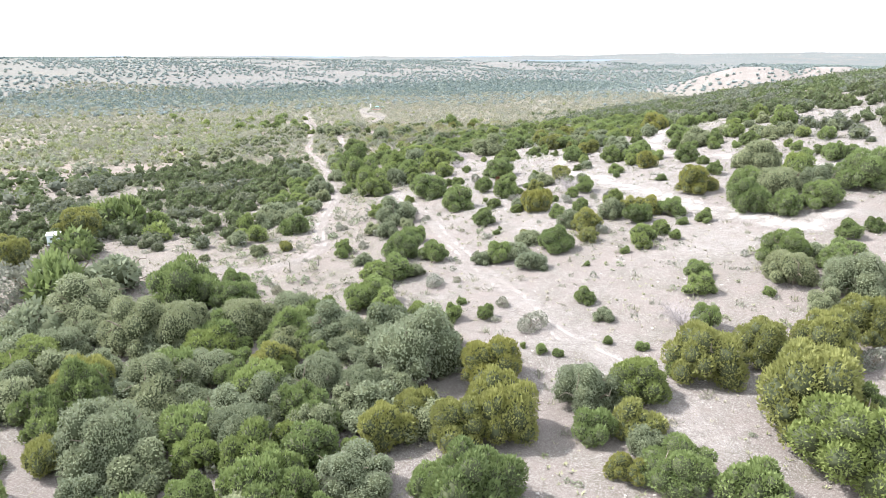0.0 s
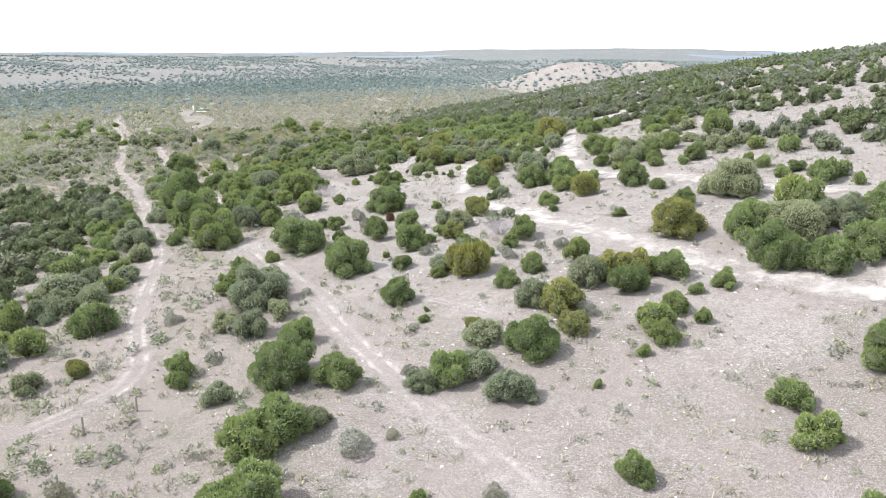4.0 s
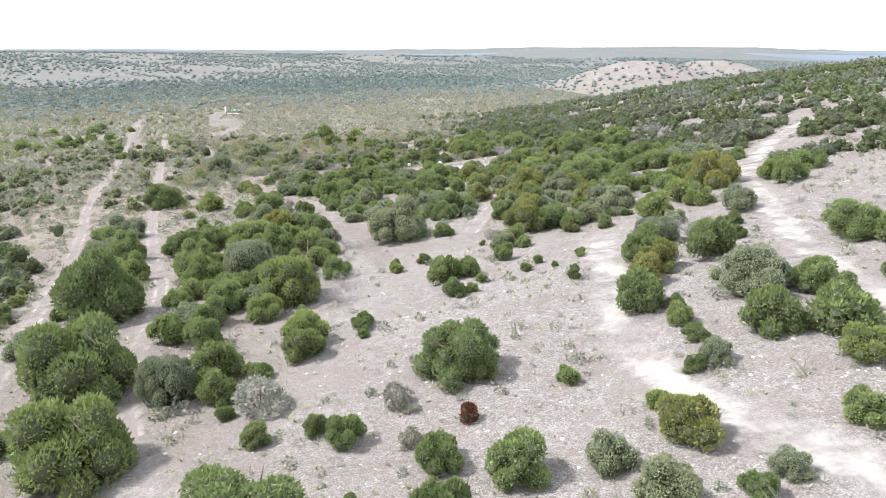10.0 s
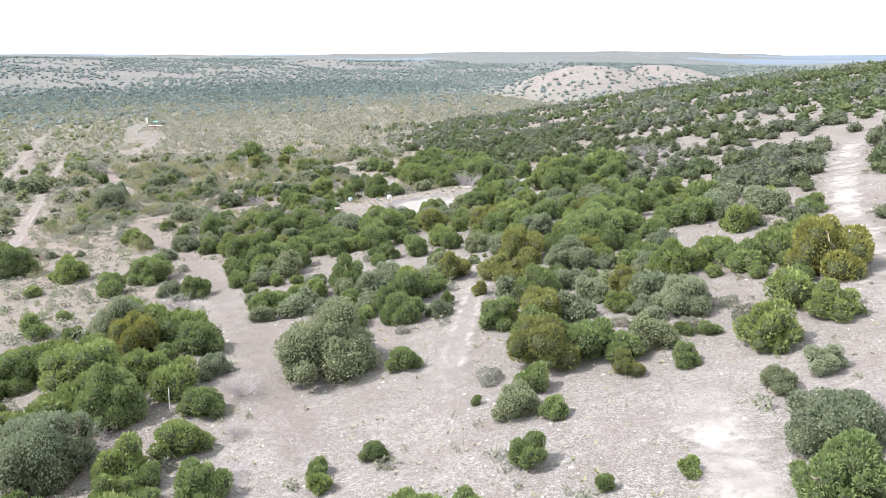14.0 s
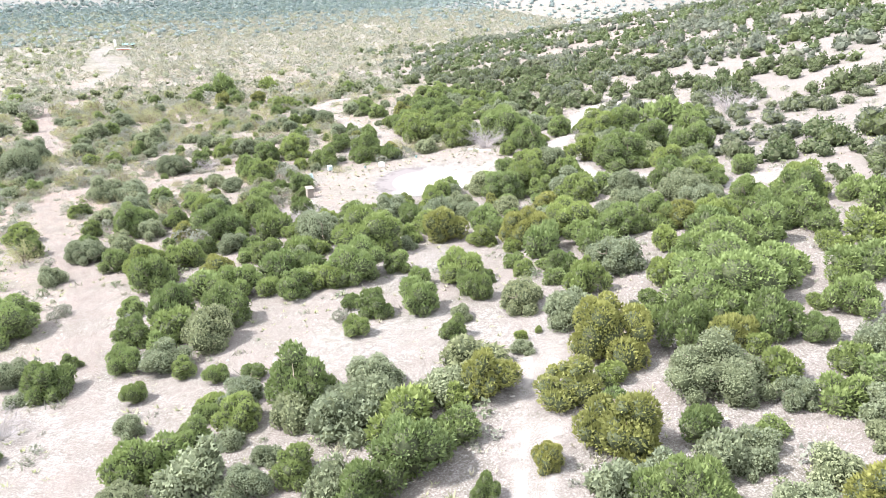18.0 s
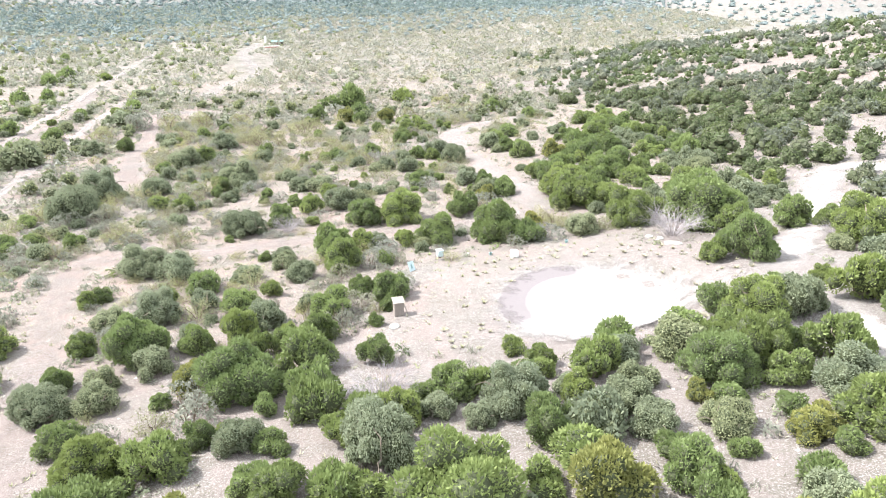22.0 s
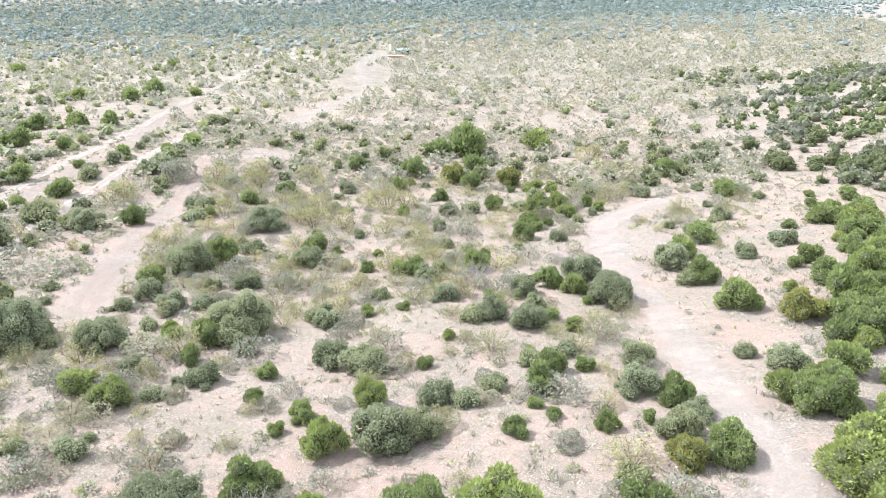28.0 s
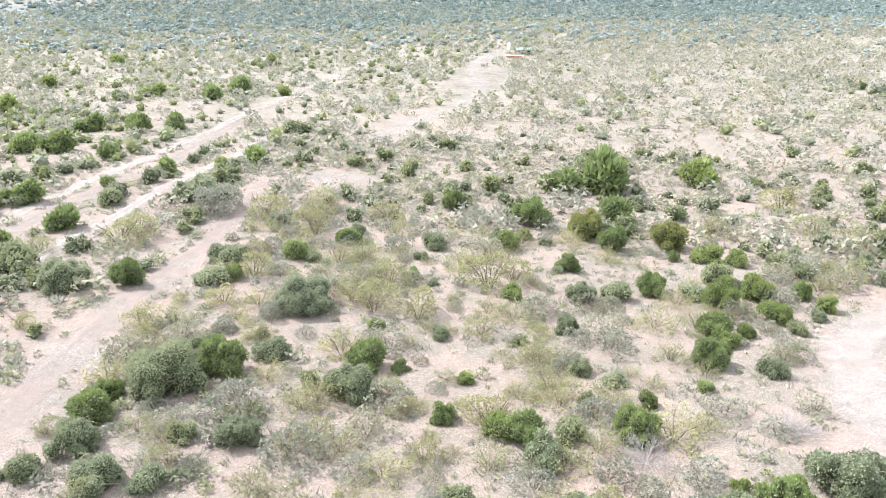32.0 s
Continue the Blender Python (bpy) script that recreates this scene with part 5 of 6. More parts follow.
layers("ridge_junipers", ((mid_v, 0, 115), (far_v, 115, 9e3)), x[~grey & ~c2], y[~grey & ~c2], w[~grey & ~c2], s_shaded_ridge, "dark green junipers covering the ridge, deepened for shade between bushes", "juniper thicket", 31)
layers("ridge_oaks", ((oakmid_v, 0, 115), (far_v, 115, 9e3)), x[grey & ~c2], y[grey & ~c2], w[grey & ~c2] * 1.1, s_ridgeoak, "grey-green scrub oaks covering the ridge", "oak thicket", 32)

# the same scrub goes on behind and beside the flight
x, y, chance, size = field(-520, 620, -300, 640, 10.0, 9)
patch = vnoise(x, y, 40, 47) * 0.6 + vnoise(x, y, 15, 48) * 0.4
ok = (chance < 0.65 * step(patch, 0.3, 0.6)) & ((y < 36) | (~wedge(x, y) & (np.abs(x + 30) > 60 + 0.7 * (y - 150))))
joined("outlying_scrub", far_v, x[ok], y[ok], (2.5 + 3.5 * size)[ok], s_juniper, "juniper scrub on the land all around", "juniper scrub", 40, plain_core=True)

# the valley: open mesquite, shrubs, some junipers
fields = (field(-160, 160, 190, 430, 2.6, 2), field(-480, 480, 430, 1000, 4.2, 22), field(-460, -160, 180, 430, 4.6, 23))
x, y, chance, size = (np.concatenate(v) for v in zip(*fields))
open_land = (1 - step(x - edge_x(y), -8, 2)) * step(y + 0.5 * np.maximum(0, -x - 40), 225, 285)
patch = vnoise(x, y, 24, 51) * 0.55 + vnoise(x, y, 9, 52) * 0.45
dens = open_land * np.maximum.reduce([0.8 * step(-x, 45, 85) * step(y, 350, 400) * step(patch, 0.15, 0.4), 0.42 + 0.55 * step(patch, 0.30, 0.55), 0.93 * step(y, 425, 460) * step(patch, 0.12, 0.3)])
w = 1.3 + 2.5 * size ** 1.4
ok = (chance < dens) & (x < 30 + 0.7 * (y - 150)) & ((x > -50 - 0.75 * y) | ((y > 300) & (x > -1.25 * (y - 290))))
x, y, w = x[ok], y[ok], w[ok]
ok = free(x, y, w)
x, y, w = x[ok], y[ok], w[ok]
pick = hash2((x * 37).astype(np.int64), (y * 37).astype(np.int64), 9)
west = step(-x, 20, 90) * (0.25 + 0.14 * step(y, 360, 400))
back = 0.12 * step(y, 430, 500)
west = west + 0.14 * (1 - step(y, 400, 440))
a, b = pick < 0.42 - west + back, (pick >= 0.42 - west + back) & (pick < 0.72 - west + back)
d = pick > 0.90 + 0.06 * step(y, 430, 500) - 0.6 * west
e = ~a & ~b & ~d
c = close(x, y)
solid = hash2((x * 53).astype(np.int64), (y * 53).astype(np.int64), 10) < np.where(y < 440, 0.55 + 0.4 * step(-x, 45, 85), 0.7)
d, e = d & solid, e & solid
joined("mesquite_scrub", thin_v, x[a & c], y[a & c], w[a & c] * 1.45, s_leafy, "open yellow-green mesquite scrub in the valley", "mesquite scrub", 13)
joined("grey_scrub", sage_v, x[b & c], y[b & c], w[b & c] * 1.2, s_sage, "grey-green thorny scrub on dry grassland", "scrub", 14)
joined("valley_oaks", oak_v, x[e & c], y[e & c], w[e & c], s_oak, "scattered grey-green scrub oaks in the valley", "scrub oaks", 15)
joined("valley_junipers", near_v, x[d & c], y[d & c], w[d & c], s_juniper, "scattered dark green junipers in the valley", "junipers", 36)
joined("far_mesquite_scrub", thinmid_v, x[a & ~c], y[a & ~c], w[a & ~c] * (1.6 + 0.5 * step(y[a & ~c], 420, 480)), s_twiggy, "thin mesquite scrub far down the valley", "mesquite scrub", 33, zs=0.8)
joined("mesquite_stems", stem_v, x[(a | b) & c], y[(a | b) & c], w[(a | b) & c] * 1.2, m_twig, "dark bent stems of the valley mesquites", "mesquite scrub", 44)
joined("far_grey_scrub", sagemid_v, x[b & ~c], y[b & ~c], w[b & ~c] * (1.5 + 0.5 * step(y[b & ~c], 420, 480)), s_grey, "grey thorny scrub far down the valley", "scrub", 34)
layers("outer_valley_oaks", ((oakmid_v, 0, 115), (far_v, 115, 9e3)), x[e & ~c], y[e & ~c], w[e & ~c], s_dull, "grey-green scrub oaks far down the valley", "scrub oaks", 35)
layers("outer_valley_junipers", ((mid_v, 0, 115), (far_v, 115, 9e3)), x[d & ~c], y[d & ~c], w[d & ~c] * 1.1, s_valley, "dark junipers far down the valley", "junipers", 37)

# far foothills and ridges
x, y, chance, size = field(-1500, 1300, 560, 2300, 11.5, 3)
reach = np.hypot(x, y - 150)
slope_in = -0.622 * (x + 400) + 0.783 * (y - 680)
patch = vnoise(x, y, 55, 61) * 0.5 + vnoise(x, y, 160, 62) * 0.5
grove = np.exp(-((x + 60 - 0.35 * (y - 1000)) / 330) ** 2 - ((y - 1010) / 110) ** 2)
front = step(slope_in, -235, -160) * (1 - step(slope_in, 130, 330))
dens = 0.10 + 0.72 * step(patch, 0.40, 0.60) + 0.9 * front * step(patch, 0.10, 0.30) + 0.6 * grove
dens = np.where(slope_in > -235, dens, np.where(x > 330, 0.5, 0.12))
foot = hill(x, y, 455, 960, 220, 45, 0.8) + hill(x, y, 250, 800, 130, 40, 0.5)
dens = np.maximum(dens * (1 - 0.25 * np.minimum(1, hill(x, y, 455, 1050, 110, 110, 1.6) + hill(x, y, 660, 1230, 90, 140, 1.4))), foot)
ok = (chance < dens) & (np.abs(np.arctan2(x, y)) < 0.95) & (y > 620 + 0.25 * x) & (reach < 2300)
x, y, w, reach = x[ok], y[ok], (2.6 + 3.8 * size)[ok], reach[ok]
belt = (-0.622 * (x + 400) + 0.783 * (y - 680) < 260)
joined("foothill_junipers", far_v, x[belt], y[belt], w[belt] * (1.1 + reach[belt] / 3000), s_haze_belt, "dense juniper belt at the foot of the hills, tinted with haze", "juniper scrub", 16, zs=0.7, plain_core=True)
joined("hill_scrub", far_v, x[~belt], y[~belt], w[~belt] * (1 + reach[~belt] / 3000), s_haze_belt, "distant grey-green scrub dotting the pale hills, tinted with haze", "hill scrub", 39, zs=0.7, plain_core=True)

# the wooded belt along the foot of the hills
x, y, chance, size = field(-900, 480, 560, 1330, 8.0, 24)
dell = -0.622 * (x + 400) + 0.783 * (y - 680) + 60 * (vnoise(x, y, 90, 63) - 0.5)
ok = (chance < 0.92 * step(dell, -120, -60) * (1 - step(dell, 120, 230)) * step(vnoise(x, y, 40, 64), 0.05, 0.3)) & (x < 330) & (x > 240 - 1.3 * y + 300)
joined("belt_woods", far_v, x[ok], y[ok], (4.5 + 3.5 * size)[ok], s_haze_woods, "dark woods along the foot of the hills, haze and cloud shade in their colour", "woods", 45, zs=0.8, plain_core=True)

# the last ridges on the horizon, kilometres away, with haze painted into their colour
def far_ridge(radius, low, tall, seed):
    a = np.linspace(-1.5, 1.5, 240)
    x, y = radius * np.sin(a), radius * np.cos(a)
    run = a * radius
    top = low + tall * (0.55 * vnoise(run, 0 * run, 900, seed) + 0.3 * vnoise(run, 0 * run, 300, seed + 1) + 0.15 * vnoise(run, 0 * run, 80, seed + 2))
    rows = np.stack([np.stack([x * s, y * s, z], -1) for s, z in ((0.94, 0 * x - 30), (0.97, top * 0.5 - 6), (1.0, top), (1.06, 0 * x - 30))], 1)
    i = np.arange(240 * 4).reshape(240, 4)
    quads = np.stack([i[:-1, :-1], i[1:, :-1], i[1:, 1:], i[:-1, 1:]], -1).reshape(-1, 4)
    return tagged(new("backdrop", mesh_from("backdrop", rows.reshape(-1, 3), quads, m_haze_ridge, True)), "far wooded ridge on the horizon, coloured blue-grey for haze", "ridge", kind="structure")


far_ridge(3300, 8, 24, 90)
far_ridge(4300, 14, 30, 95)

# small shrubs, grass tufts and loose stones close to the flight
x, y, chance, size = field(-75, 105, 36, 430, 2.3, 4)
valley = step(y - 0.9 * x, 200, 290)
ok = (chance < 0.18 + 0.16 * valley + 0.3 * (1 - step(x, -7, 1)) * step(y, 50, 75) + 0.5 * step(vnoise(x, y, 8, 71), 0.55, 0.8)) & free(x, y, 0.6 + 0 * x, 0.3)
x, y, w = x[ok], y[ok], (0.4 + 1.1 * size ** 2 + 0.5 * (1 - step(x, -7, 1)))[ok]
g = vnoise(x * 9, y * 9, 20, 72) > 0.5
joined("low_shrubs", low_v, x[g], y[g], w[g], s_sage, "low grey-green shrubs scattered on stony ground", "shrubs", 17)
x2, y2, chance, size = field(-60, 90, 270, 400, 3.1, 8)
ok = (chance < 0.16) & free(x2, y2, 0.8 + 0 * x2, 0.3)
joined("prickly_pears", low_v, x2[ok], y2[ok], (0.5 + 0.8 * size)[ok], s_juniper, "low dull green prickly pear clumps", "cactus", 38, zs=0.7)
joined("young_shrubs", low_v, x[~g], y[~g], w[~g], s_oak, "small green shrubs scattered on stony ground", "shrubs", 18)


def forbs(seed, n):
    """A low fuzz of thin dry stalks."""
    rng = np.random.default_rng(seed)
    root = np.stack([*(rng.normal(size=(2, n)) * 0.2), 0 * np.arange(n)], -1)
    lean = unit(np.stack([*(rng.normal(size=(2, n)) * 0.7), np.ones(n)], -1))
    side = unit(np.cross(lean, rng.normal(size=(n, 3)))) * 0.03
    return np.stack([root - side, root + side, root + lean * rng.uniform(0.2, 0.5, (n, 1))], 1).reshape(-1, 3), np.arange(n * 3).reshape(-1, 3)


x, y, chance, size = field(-75, 105, 48, 430, 1.7, 10)
lefty = (1 - step(x, -7, 1)) * (1 - step(y, 230, 290))
patch = vnoise(x, y, 10, 75) * 0.6 + vnoise(x, y, 4, 76) * 0.4
ok = (chance < (0.3 + 0.5 * np.maximum(step(y - 0.9 * x, 200, 290), lefty)) * step(patch, 0.3, 0.6)) & free(x, y, 0.5 + 0 * x, 0.2)
joined("dry_forbs", [forbs(60 + i, 26) for i in range(6)], x[ok], y[ok], (0.7 + 1.1 * size)[ok], s_grey, "low grey-brown fuzz of dry stalks and forbs", "dry weeds", 42)


def blades(seed, n):
    rng = np.random.default_rng(seed)
    a = rng.uniform(0, 6.28, n)
    root = np.stack([np.cos(a), np.sin(a), 0 * a], -1) * rng.uniform(0.02, 0.25, (n, 1))
    tip = root * 3.2 + np.stack([0 * a, 0 * a, rng.uniform(0.18, 0.42, n)], -1)
    side = np.stack([-np.sin(a), np.cos(a), 0 * a], -1) * 0.09
    return np.stack([root - side, root + side, tip], 1).reshape(-1, 3), np.arange(n * 3).reshape(-1, 3)


x, y, chance, size = field(-70, 100, 38, 400, 1.15, 5)
valley = step(y - 0.9 * x, 200, 290)
lefty = (1 - step(x, -7, 1)) * step(y, 50, 75) * (1 - step(y, 230, 290))
ok = (chance < 0.40 + 0.3 * np.maximum(valley, lefty)) & (road_gap(x, y) > 0.2) & (pond_radius(x, y) > 1.02)
x, y, w = x[ok], y[ok], (0.28 + 0.5 * size)[ok]
g = vnoise(x, y, 6, 73) > 0.55
tufts = [blades(i, 7) for i in range(5)]
q = pond_radius(x, y)
bank = (q > 1.02) & (q < 1.9)
joined("bank_grass", [blades(20 + i, 16) for i in range(4)], x[bank], y[bank], w[bank] * 1.0, m_straw, "dry olive grass tufts on the pond bank", "grass", 43)
joined("dry_grass", tufts, x[~g], y[~g], w[~g], m_straw, "tufts of dry straw-coloured grass", "grass", 19)
joined("green_weeds", tufts, x[g], y[g], w[g], m_greengrass, "tufts of dull green weeds", "weeds", 20)

x, y, chance, size = field(-50, 85, 38, 300, 0.95, 6)
rocky = 0.16 + 1.0 * step(x, -4, 14) * (1 - step(y, 185, 230)) * step(y, 60, 95)
ok = (chance < rocky * (0.4 + vnoise(x, y, 7, 74))) & (road_gap(x, y) > 0) & (pond_radius(x, y) > 1.1)
x, y, w = x[ok], y[ok], (0.05 + 0.15 * size ** 6)[ok]
rock_v = []
for i in range(6):
    r = np.random.default_rng(800 + i)
    v = np.array([(1, 0, 0), (0, 1, 0), (-1, 0, 0), (0, -1, 0), (0, 0, 0.6), (0.6, 0.6, 0.4), (-0.6, 0.5, 0.4), (0, 0, -0.3)], float) * r.uniform(0.6, 1.1, (8, 3))
    rock_v.append((v, hull_faces(v)))
joined("loose_stones", rock_v, x, y, w, m_stone, "loose white limestone stones on the ground", "stones", 21, sink=0.05)


# ---- the dry pond ----
def pond_material():
    k = Nodes("dry_pond_clay")
    vec = k.coords()
    q, damp = k.attr("rim"), k.attr("damp")
    rag, fine = k.noise(0.7, 5.0, 0.65, vec), k.noise(5.0, 5.0, 0.7, vec)
    col = k.mix(k.ramp(k.math("ADD", k.math("MULTIPLY", rag, 0.6), k.math("MULTIPLY", fine, 0.4)), 0.35, 0.65), (0.265, 0.248, 0.236), (0.35, 0.332, 0.318))
    wet = k.ramp(k.math("ADD", damp, k.math("MULTIPLY", k.math("SUBTRACT", rag, 0.5), 0.6)), 0.35, 0.75)
    col = k.mix(k.math("MULTIPLY", wet, 0.8), col, (0.165, 0.145, 0.152))
    p = k.surface(col, 0.85, k.bump(fine, 0.4, 0.03), spec=0.15)
    cover = k.ramp(k.math("ADD", q, k.math("MULTIPLY", k.math("SUBTRACT", rag, 0.5), 0.9)), 1.2, 0.9)
    m = k.add("ShaderNodeMixShader", {0: cover, 1: k.add("ShaderNodeBsdfTransparent").outputs[0], 2: p.outputs[0]})
    k.l.new(m.outputs[0], k.out.inputs[0])
    return k.mat


def dry_pond():
    rings, steps = 26, 72
    a, q = np.meshgrid(np.linspace(0, 2 * np.pi, steps, endpoint=False), np.linspace(0.02, 1.3, rings))
    wob = 1 + 0.07 * np.sin(2 * a + 0.6) + 0.05 * np.sin(3 * a + 2.0)
    # the wobble is taken in the plan's own angle
    x, y = POND[0] + q * POND[2] * wob * np.cos(a), POND[1] + q * POND[3] * wob * np.sin(a)
    z = np.maximum.reduce([land(x + e, y + f) for e, f in ((0, 0), (0.8, 0), (-0.8, 0), (0, 0.8), (0, -0.8))]) + 0.03
    i = np.arange(rings * steps).reshape(rings, steps)
    j = np.roll(i, -1, 1)
    quads = np.stack([i[:-1], j[:-1], j[1:], i[1:]], -1).reshape(-1, 4)[:, ::-1]
    me = mesh_from("dry_pond", np.stack([x, y, z], -1).reshape(-1, 3), quads, pond_material(), True)
    side = np.cos(a - radians(150))
    damp = 1.15 * step(side, 0.15, 0.7) * step(q, 0.6, 0.82) * (1 - step(q, 0.98, 1.1))
    for key, value in (("rim", q), ("damp", damp)):
        me.attributes.new(key, "FLOAT", "POINT").data.foreach_set("value", value.astype(np.float32).ravel())
    return tagged(new("dry_pond", me), "dried-out stock pond of white clay with a damp margin", "dry pond", kind="structure")


dry_pond()

# ---- small buildings and ranch gear ----
m_planks = plain("weathered_planks", (0.20, 0.17, 0.15), (0.34, 0.30, 0.27), 5.0, bump=0.01)
m_tin = plain("galvanised_tin", (0.50, 0.50, 0.50), (0.66, 0.66, 0.66), 4.0, 0.45, metal=0.5)
m_whitebox = plain("pale_blue_painted_wood", (0.62, 0.67, 0.74), (0.74, 0.78, 0.83), 3.0, 0.6)
m_bluetub = plain("faded_blue_plastic", (0.42, 0.53, 0.56), (0.53, 0.63, 0.66), 3.0, 0.5)
m_teal = plain("teal_plastic", (0.16, 0.27, 0.27), (0.24, 0.34, 0.33), 3.0, 0.5)
m_white = plain("white_painted_metal", (0.72, 0.72, 0.70), (0.82, 0.82, 0.80), 3.0, 0.5)
m_dark = plain("dark_shaded_opening", (0.03, 0.03, 0.03), (0.06, 0.06, 0.06), 3.0)
m_steel = plain("rusty_steel", (0.14, 0.10, 0.08), (0.26, 0.20, 0.17), 9.0, 0.7, metal=0.4)
m_tealroof = plain("teal_metal_roof", (0.18, 0.36, 0.36), (0.28, 0.46, 0.45), 1.5, 0.45, metal=0.2)
m_redpaint = plain("faded_red_paint", (0.35, 0.10, 0.08), (0.46, 0.17, 0.13), 3.0, 0.6)
m_brick = plain("brown_wall_boards", (0.20, 0.12, 0.09), (0.30, 0.20, 0.16), 2.0)
m_cedar = plain("grey_cedar_post", (0.20, 0.18, 0.16), (0.36, 0.33, 0.30), 8.0, bump=0.01)


def box_mesh(name, size, mat, at_=(0, 0, 0), turn=None, bevel=0.0, taper=1.0):
    bm = bmesh.new()
    bmesh.ops.create_cube(bm, size=1)
    for v in bm.verts:
        t = taper if v.co.z > 0 else 1.0
        v.co = Vector((v.co.x * size[0] * t, v.co.y * size[1] * t, v.co.z * size[2]))
    if bevel:
        bmesh.ops.bevel(bm, geom=bm.edges[:], offset=bevel, segments=1, affect="EDGES")
    if turn:
        bm.transform(Euler([radians(a) for a in turn]).to_matrix().to_4x4())
    bm.transform(Matrix.Translation(at_))
    me = bpy.data.meshes.new(name)
    bm.to_mesh(me)
    bm.free()
    me.materials.append(mat)
    return me


def stick_mesh(name, a, b, r0, r1, mat, sides=6):
    return mesh_from(name, *limb([a, (np.array(a) + b) / 2, b], (r0, (r0 + r1) / 2, r1), sides), mat)


def stand(name, x, y, turn, label, category, group=""):
    thing = tagged(new(name), label, category, group)
    thing.location, thing.rotation_euler = (x, y, at(x, y)), (0, 0, radians(turn))
    return thing


def booth():
    """A narrow plank booth by the pond, with a sloping roof and poles leaning on it."""
    b = stand("plank_booth", 23.6, 261.9, 12, "narrow weathered plank booth with a sloping board roof", "shed")
    b.scale = (0.72, 0.72, 0.68)
    part("wall", box_mesh("wall", (1.15, 0.05, 1.9), m_planks, (0, -0.55, 0.93), bevel=0.01), b)
    part("wall", box_mesh("wall", (1.15, 0.05, 2.1), m_planks, (0, 0.55, 1.03), bevel=0.01), b)
    part("wall", box_mesh("wall", (0.05, 1.05, 1.9), m_planks, (-0.55, 0, 0.93), bevel=0.01), b)
    part("wall", box_mesh("wall", (0.05, 1.05, 1.9), m_planks, (0.55, 0, 0.93), bevel=0.01), b)
    for i in range(7):
        part("plank", box_mesh("plank", (0.15, 0.02, 1.88), m_planks, (-0.49 + i * 0.163, -0.585, 0.94)), b)
    part("door", box_mesh("door", (0.025, 0.7, 1.6), m_planks, (0.588, -0.05, 0.85), bevel=0.008), b)
    part("roof", box_mesh("roof", (1.45, 1.5, 0.05), m_planks, (0, 0, 2.07), (9, 0, 0), bevel=0.01), b, "grey weathered board roof")
    for i, dx in enumerate((0.85, 1.0)):
        part("leaning_pole", stick_mesh("leaning_pole", (dx + 0.2, -0.3 + 0.35 * i, -0.02), (0.62, -0.2 + 0.4 * i, 1.7), 0.03, 0.025, m_cedar), b)


def hunting_blind():
    b = stand("hunting_blind", -53.8, 100.2, 20, "pale blue box hunting blind on wooden stilts", "hunting blind")
    part("cabin", box_mesh("cabin", (1.6, 1.6, 1.45), m_whitebox, (0, 0, 2.55), bevel=0.02), b)
    part("roof", box_mesh("roof", (1.85, 1.85, 0.08), m_white, (0, 0, 3.33), (4, 0, 0), bevel=0.015), b, "white overhanging roof")
    part("floor_deck", box_mesh("floor_deck", (1.75, 1.75, 0.08), m_planks, (0, 0, 1.78), bevel=0.01), b)
    for dx, dy, sx, sy in ((0, -0.806, 0.8, 0.02), (0.806, 0, 0.02, 0.8), (0, 0.806, 0.8, 0.02)):
        part("window_slot", box_mesh("window_slot", (sx, sy, 0.3), m_dark, (dx, dy, 2.75)), b)
    for dx in (-0.7, 0.7):
        for dy in (-0.7, 0.7):
            part("leg", stick_mesh("leg", (dx * 1.25, dy * 1.25, -0.15), (dx, dy, 1.76), 0.06, 0.05, m_cedar), b)
    for s in (-1, 1):
        part("brace", stick_mesh("brace", (-0.85, s * 0.8, 0.3), (0.75, s * 0.74, 1.55), 0.03, 0.03, m_cedar, 4), b)
        part("brace", stick_mesh("brace", (s * 0.8, 0.85, 0.3), (s * 0.74, -0.75, 1.55), 0.03, 0.03, m_cedar, 4), b)
    part("ladder_rail", stick_mesh("ladder_rail", (-1.5, -0.2, -0.05), (-0.86, -0.2, 1.78), 0.03, 0.03, m_cedar, 4), b)
    part("ladder_rail", stick_mesh("ladder_rail", (-1.5, 0.25, -0.05), (-0.86, 0.25, 1.78), 0.03, 0.03, m_cedar, 4), b)
    for i in range(5):
        t = 0.15 + i * 0.18
        part("rung", stick_mesh("rung", (-1.5 + 0.64 * t, -0.2, 1.83 * t - 0.05), (-1.5 + 0.64 * t, 0.25, 1.83 * t - 0.05), 0.02, 0.02, m_cedar, 4), b)


def feeder():
    f = stand("game_feeder", 27.8, 275.6, 25, "pale blue tub game feeder on short steel legs", "game feeder")
    f.scale = (0.75, 0.75, 0.85)
    part("tub", box_mesh("tub", (0.78, 0.78, 0.75), m_bluetub, (0, 0, 0.88), bevel=0.07, taper=1.12), f)
    part("lid", box_mesh("lid", (0.95, 0.95, 0.09), m_bluetub, (0, 0, 1.31), bevel=0.03, taper=0.85), f)
    part("hopper", box_mesh("hopper", (0.3, 0.3, 0.25), m_steel, (0, 0, 0.4), bevel=0.02), f)
    for dx in (-1, 1):
        for dy in (-1, 1):
            part("leg", stick_mesh("leg", (dx * 0.5, dy * 0.5, -0.06), (dx * 0.36, dy * 0.36, 0.75), 0.025, 0.025, m_steel, 5), f)


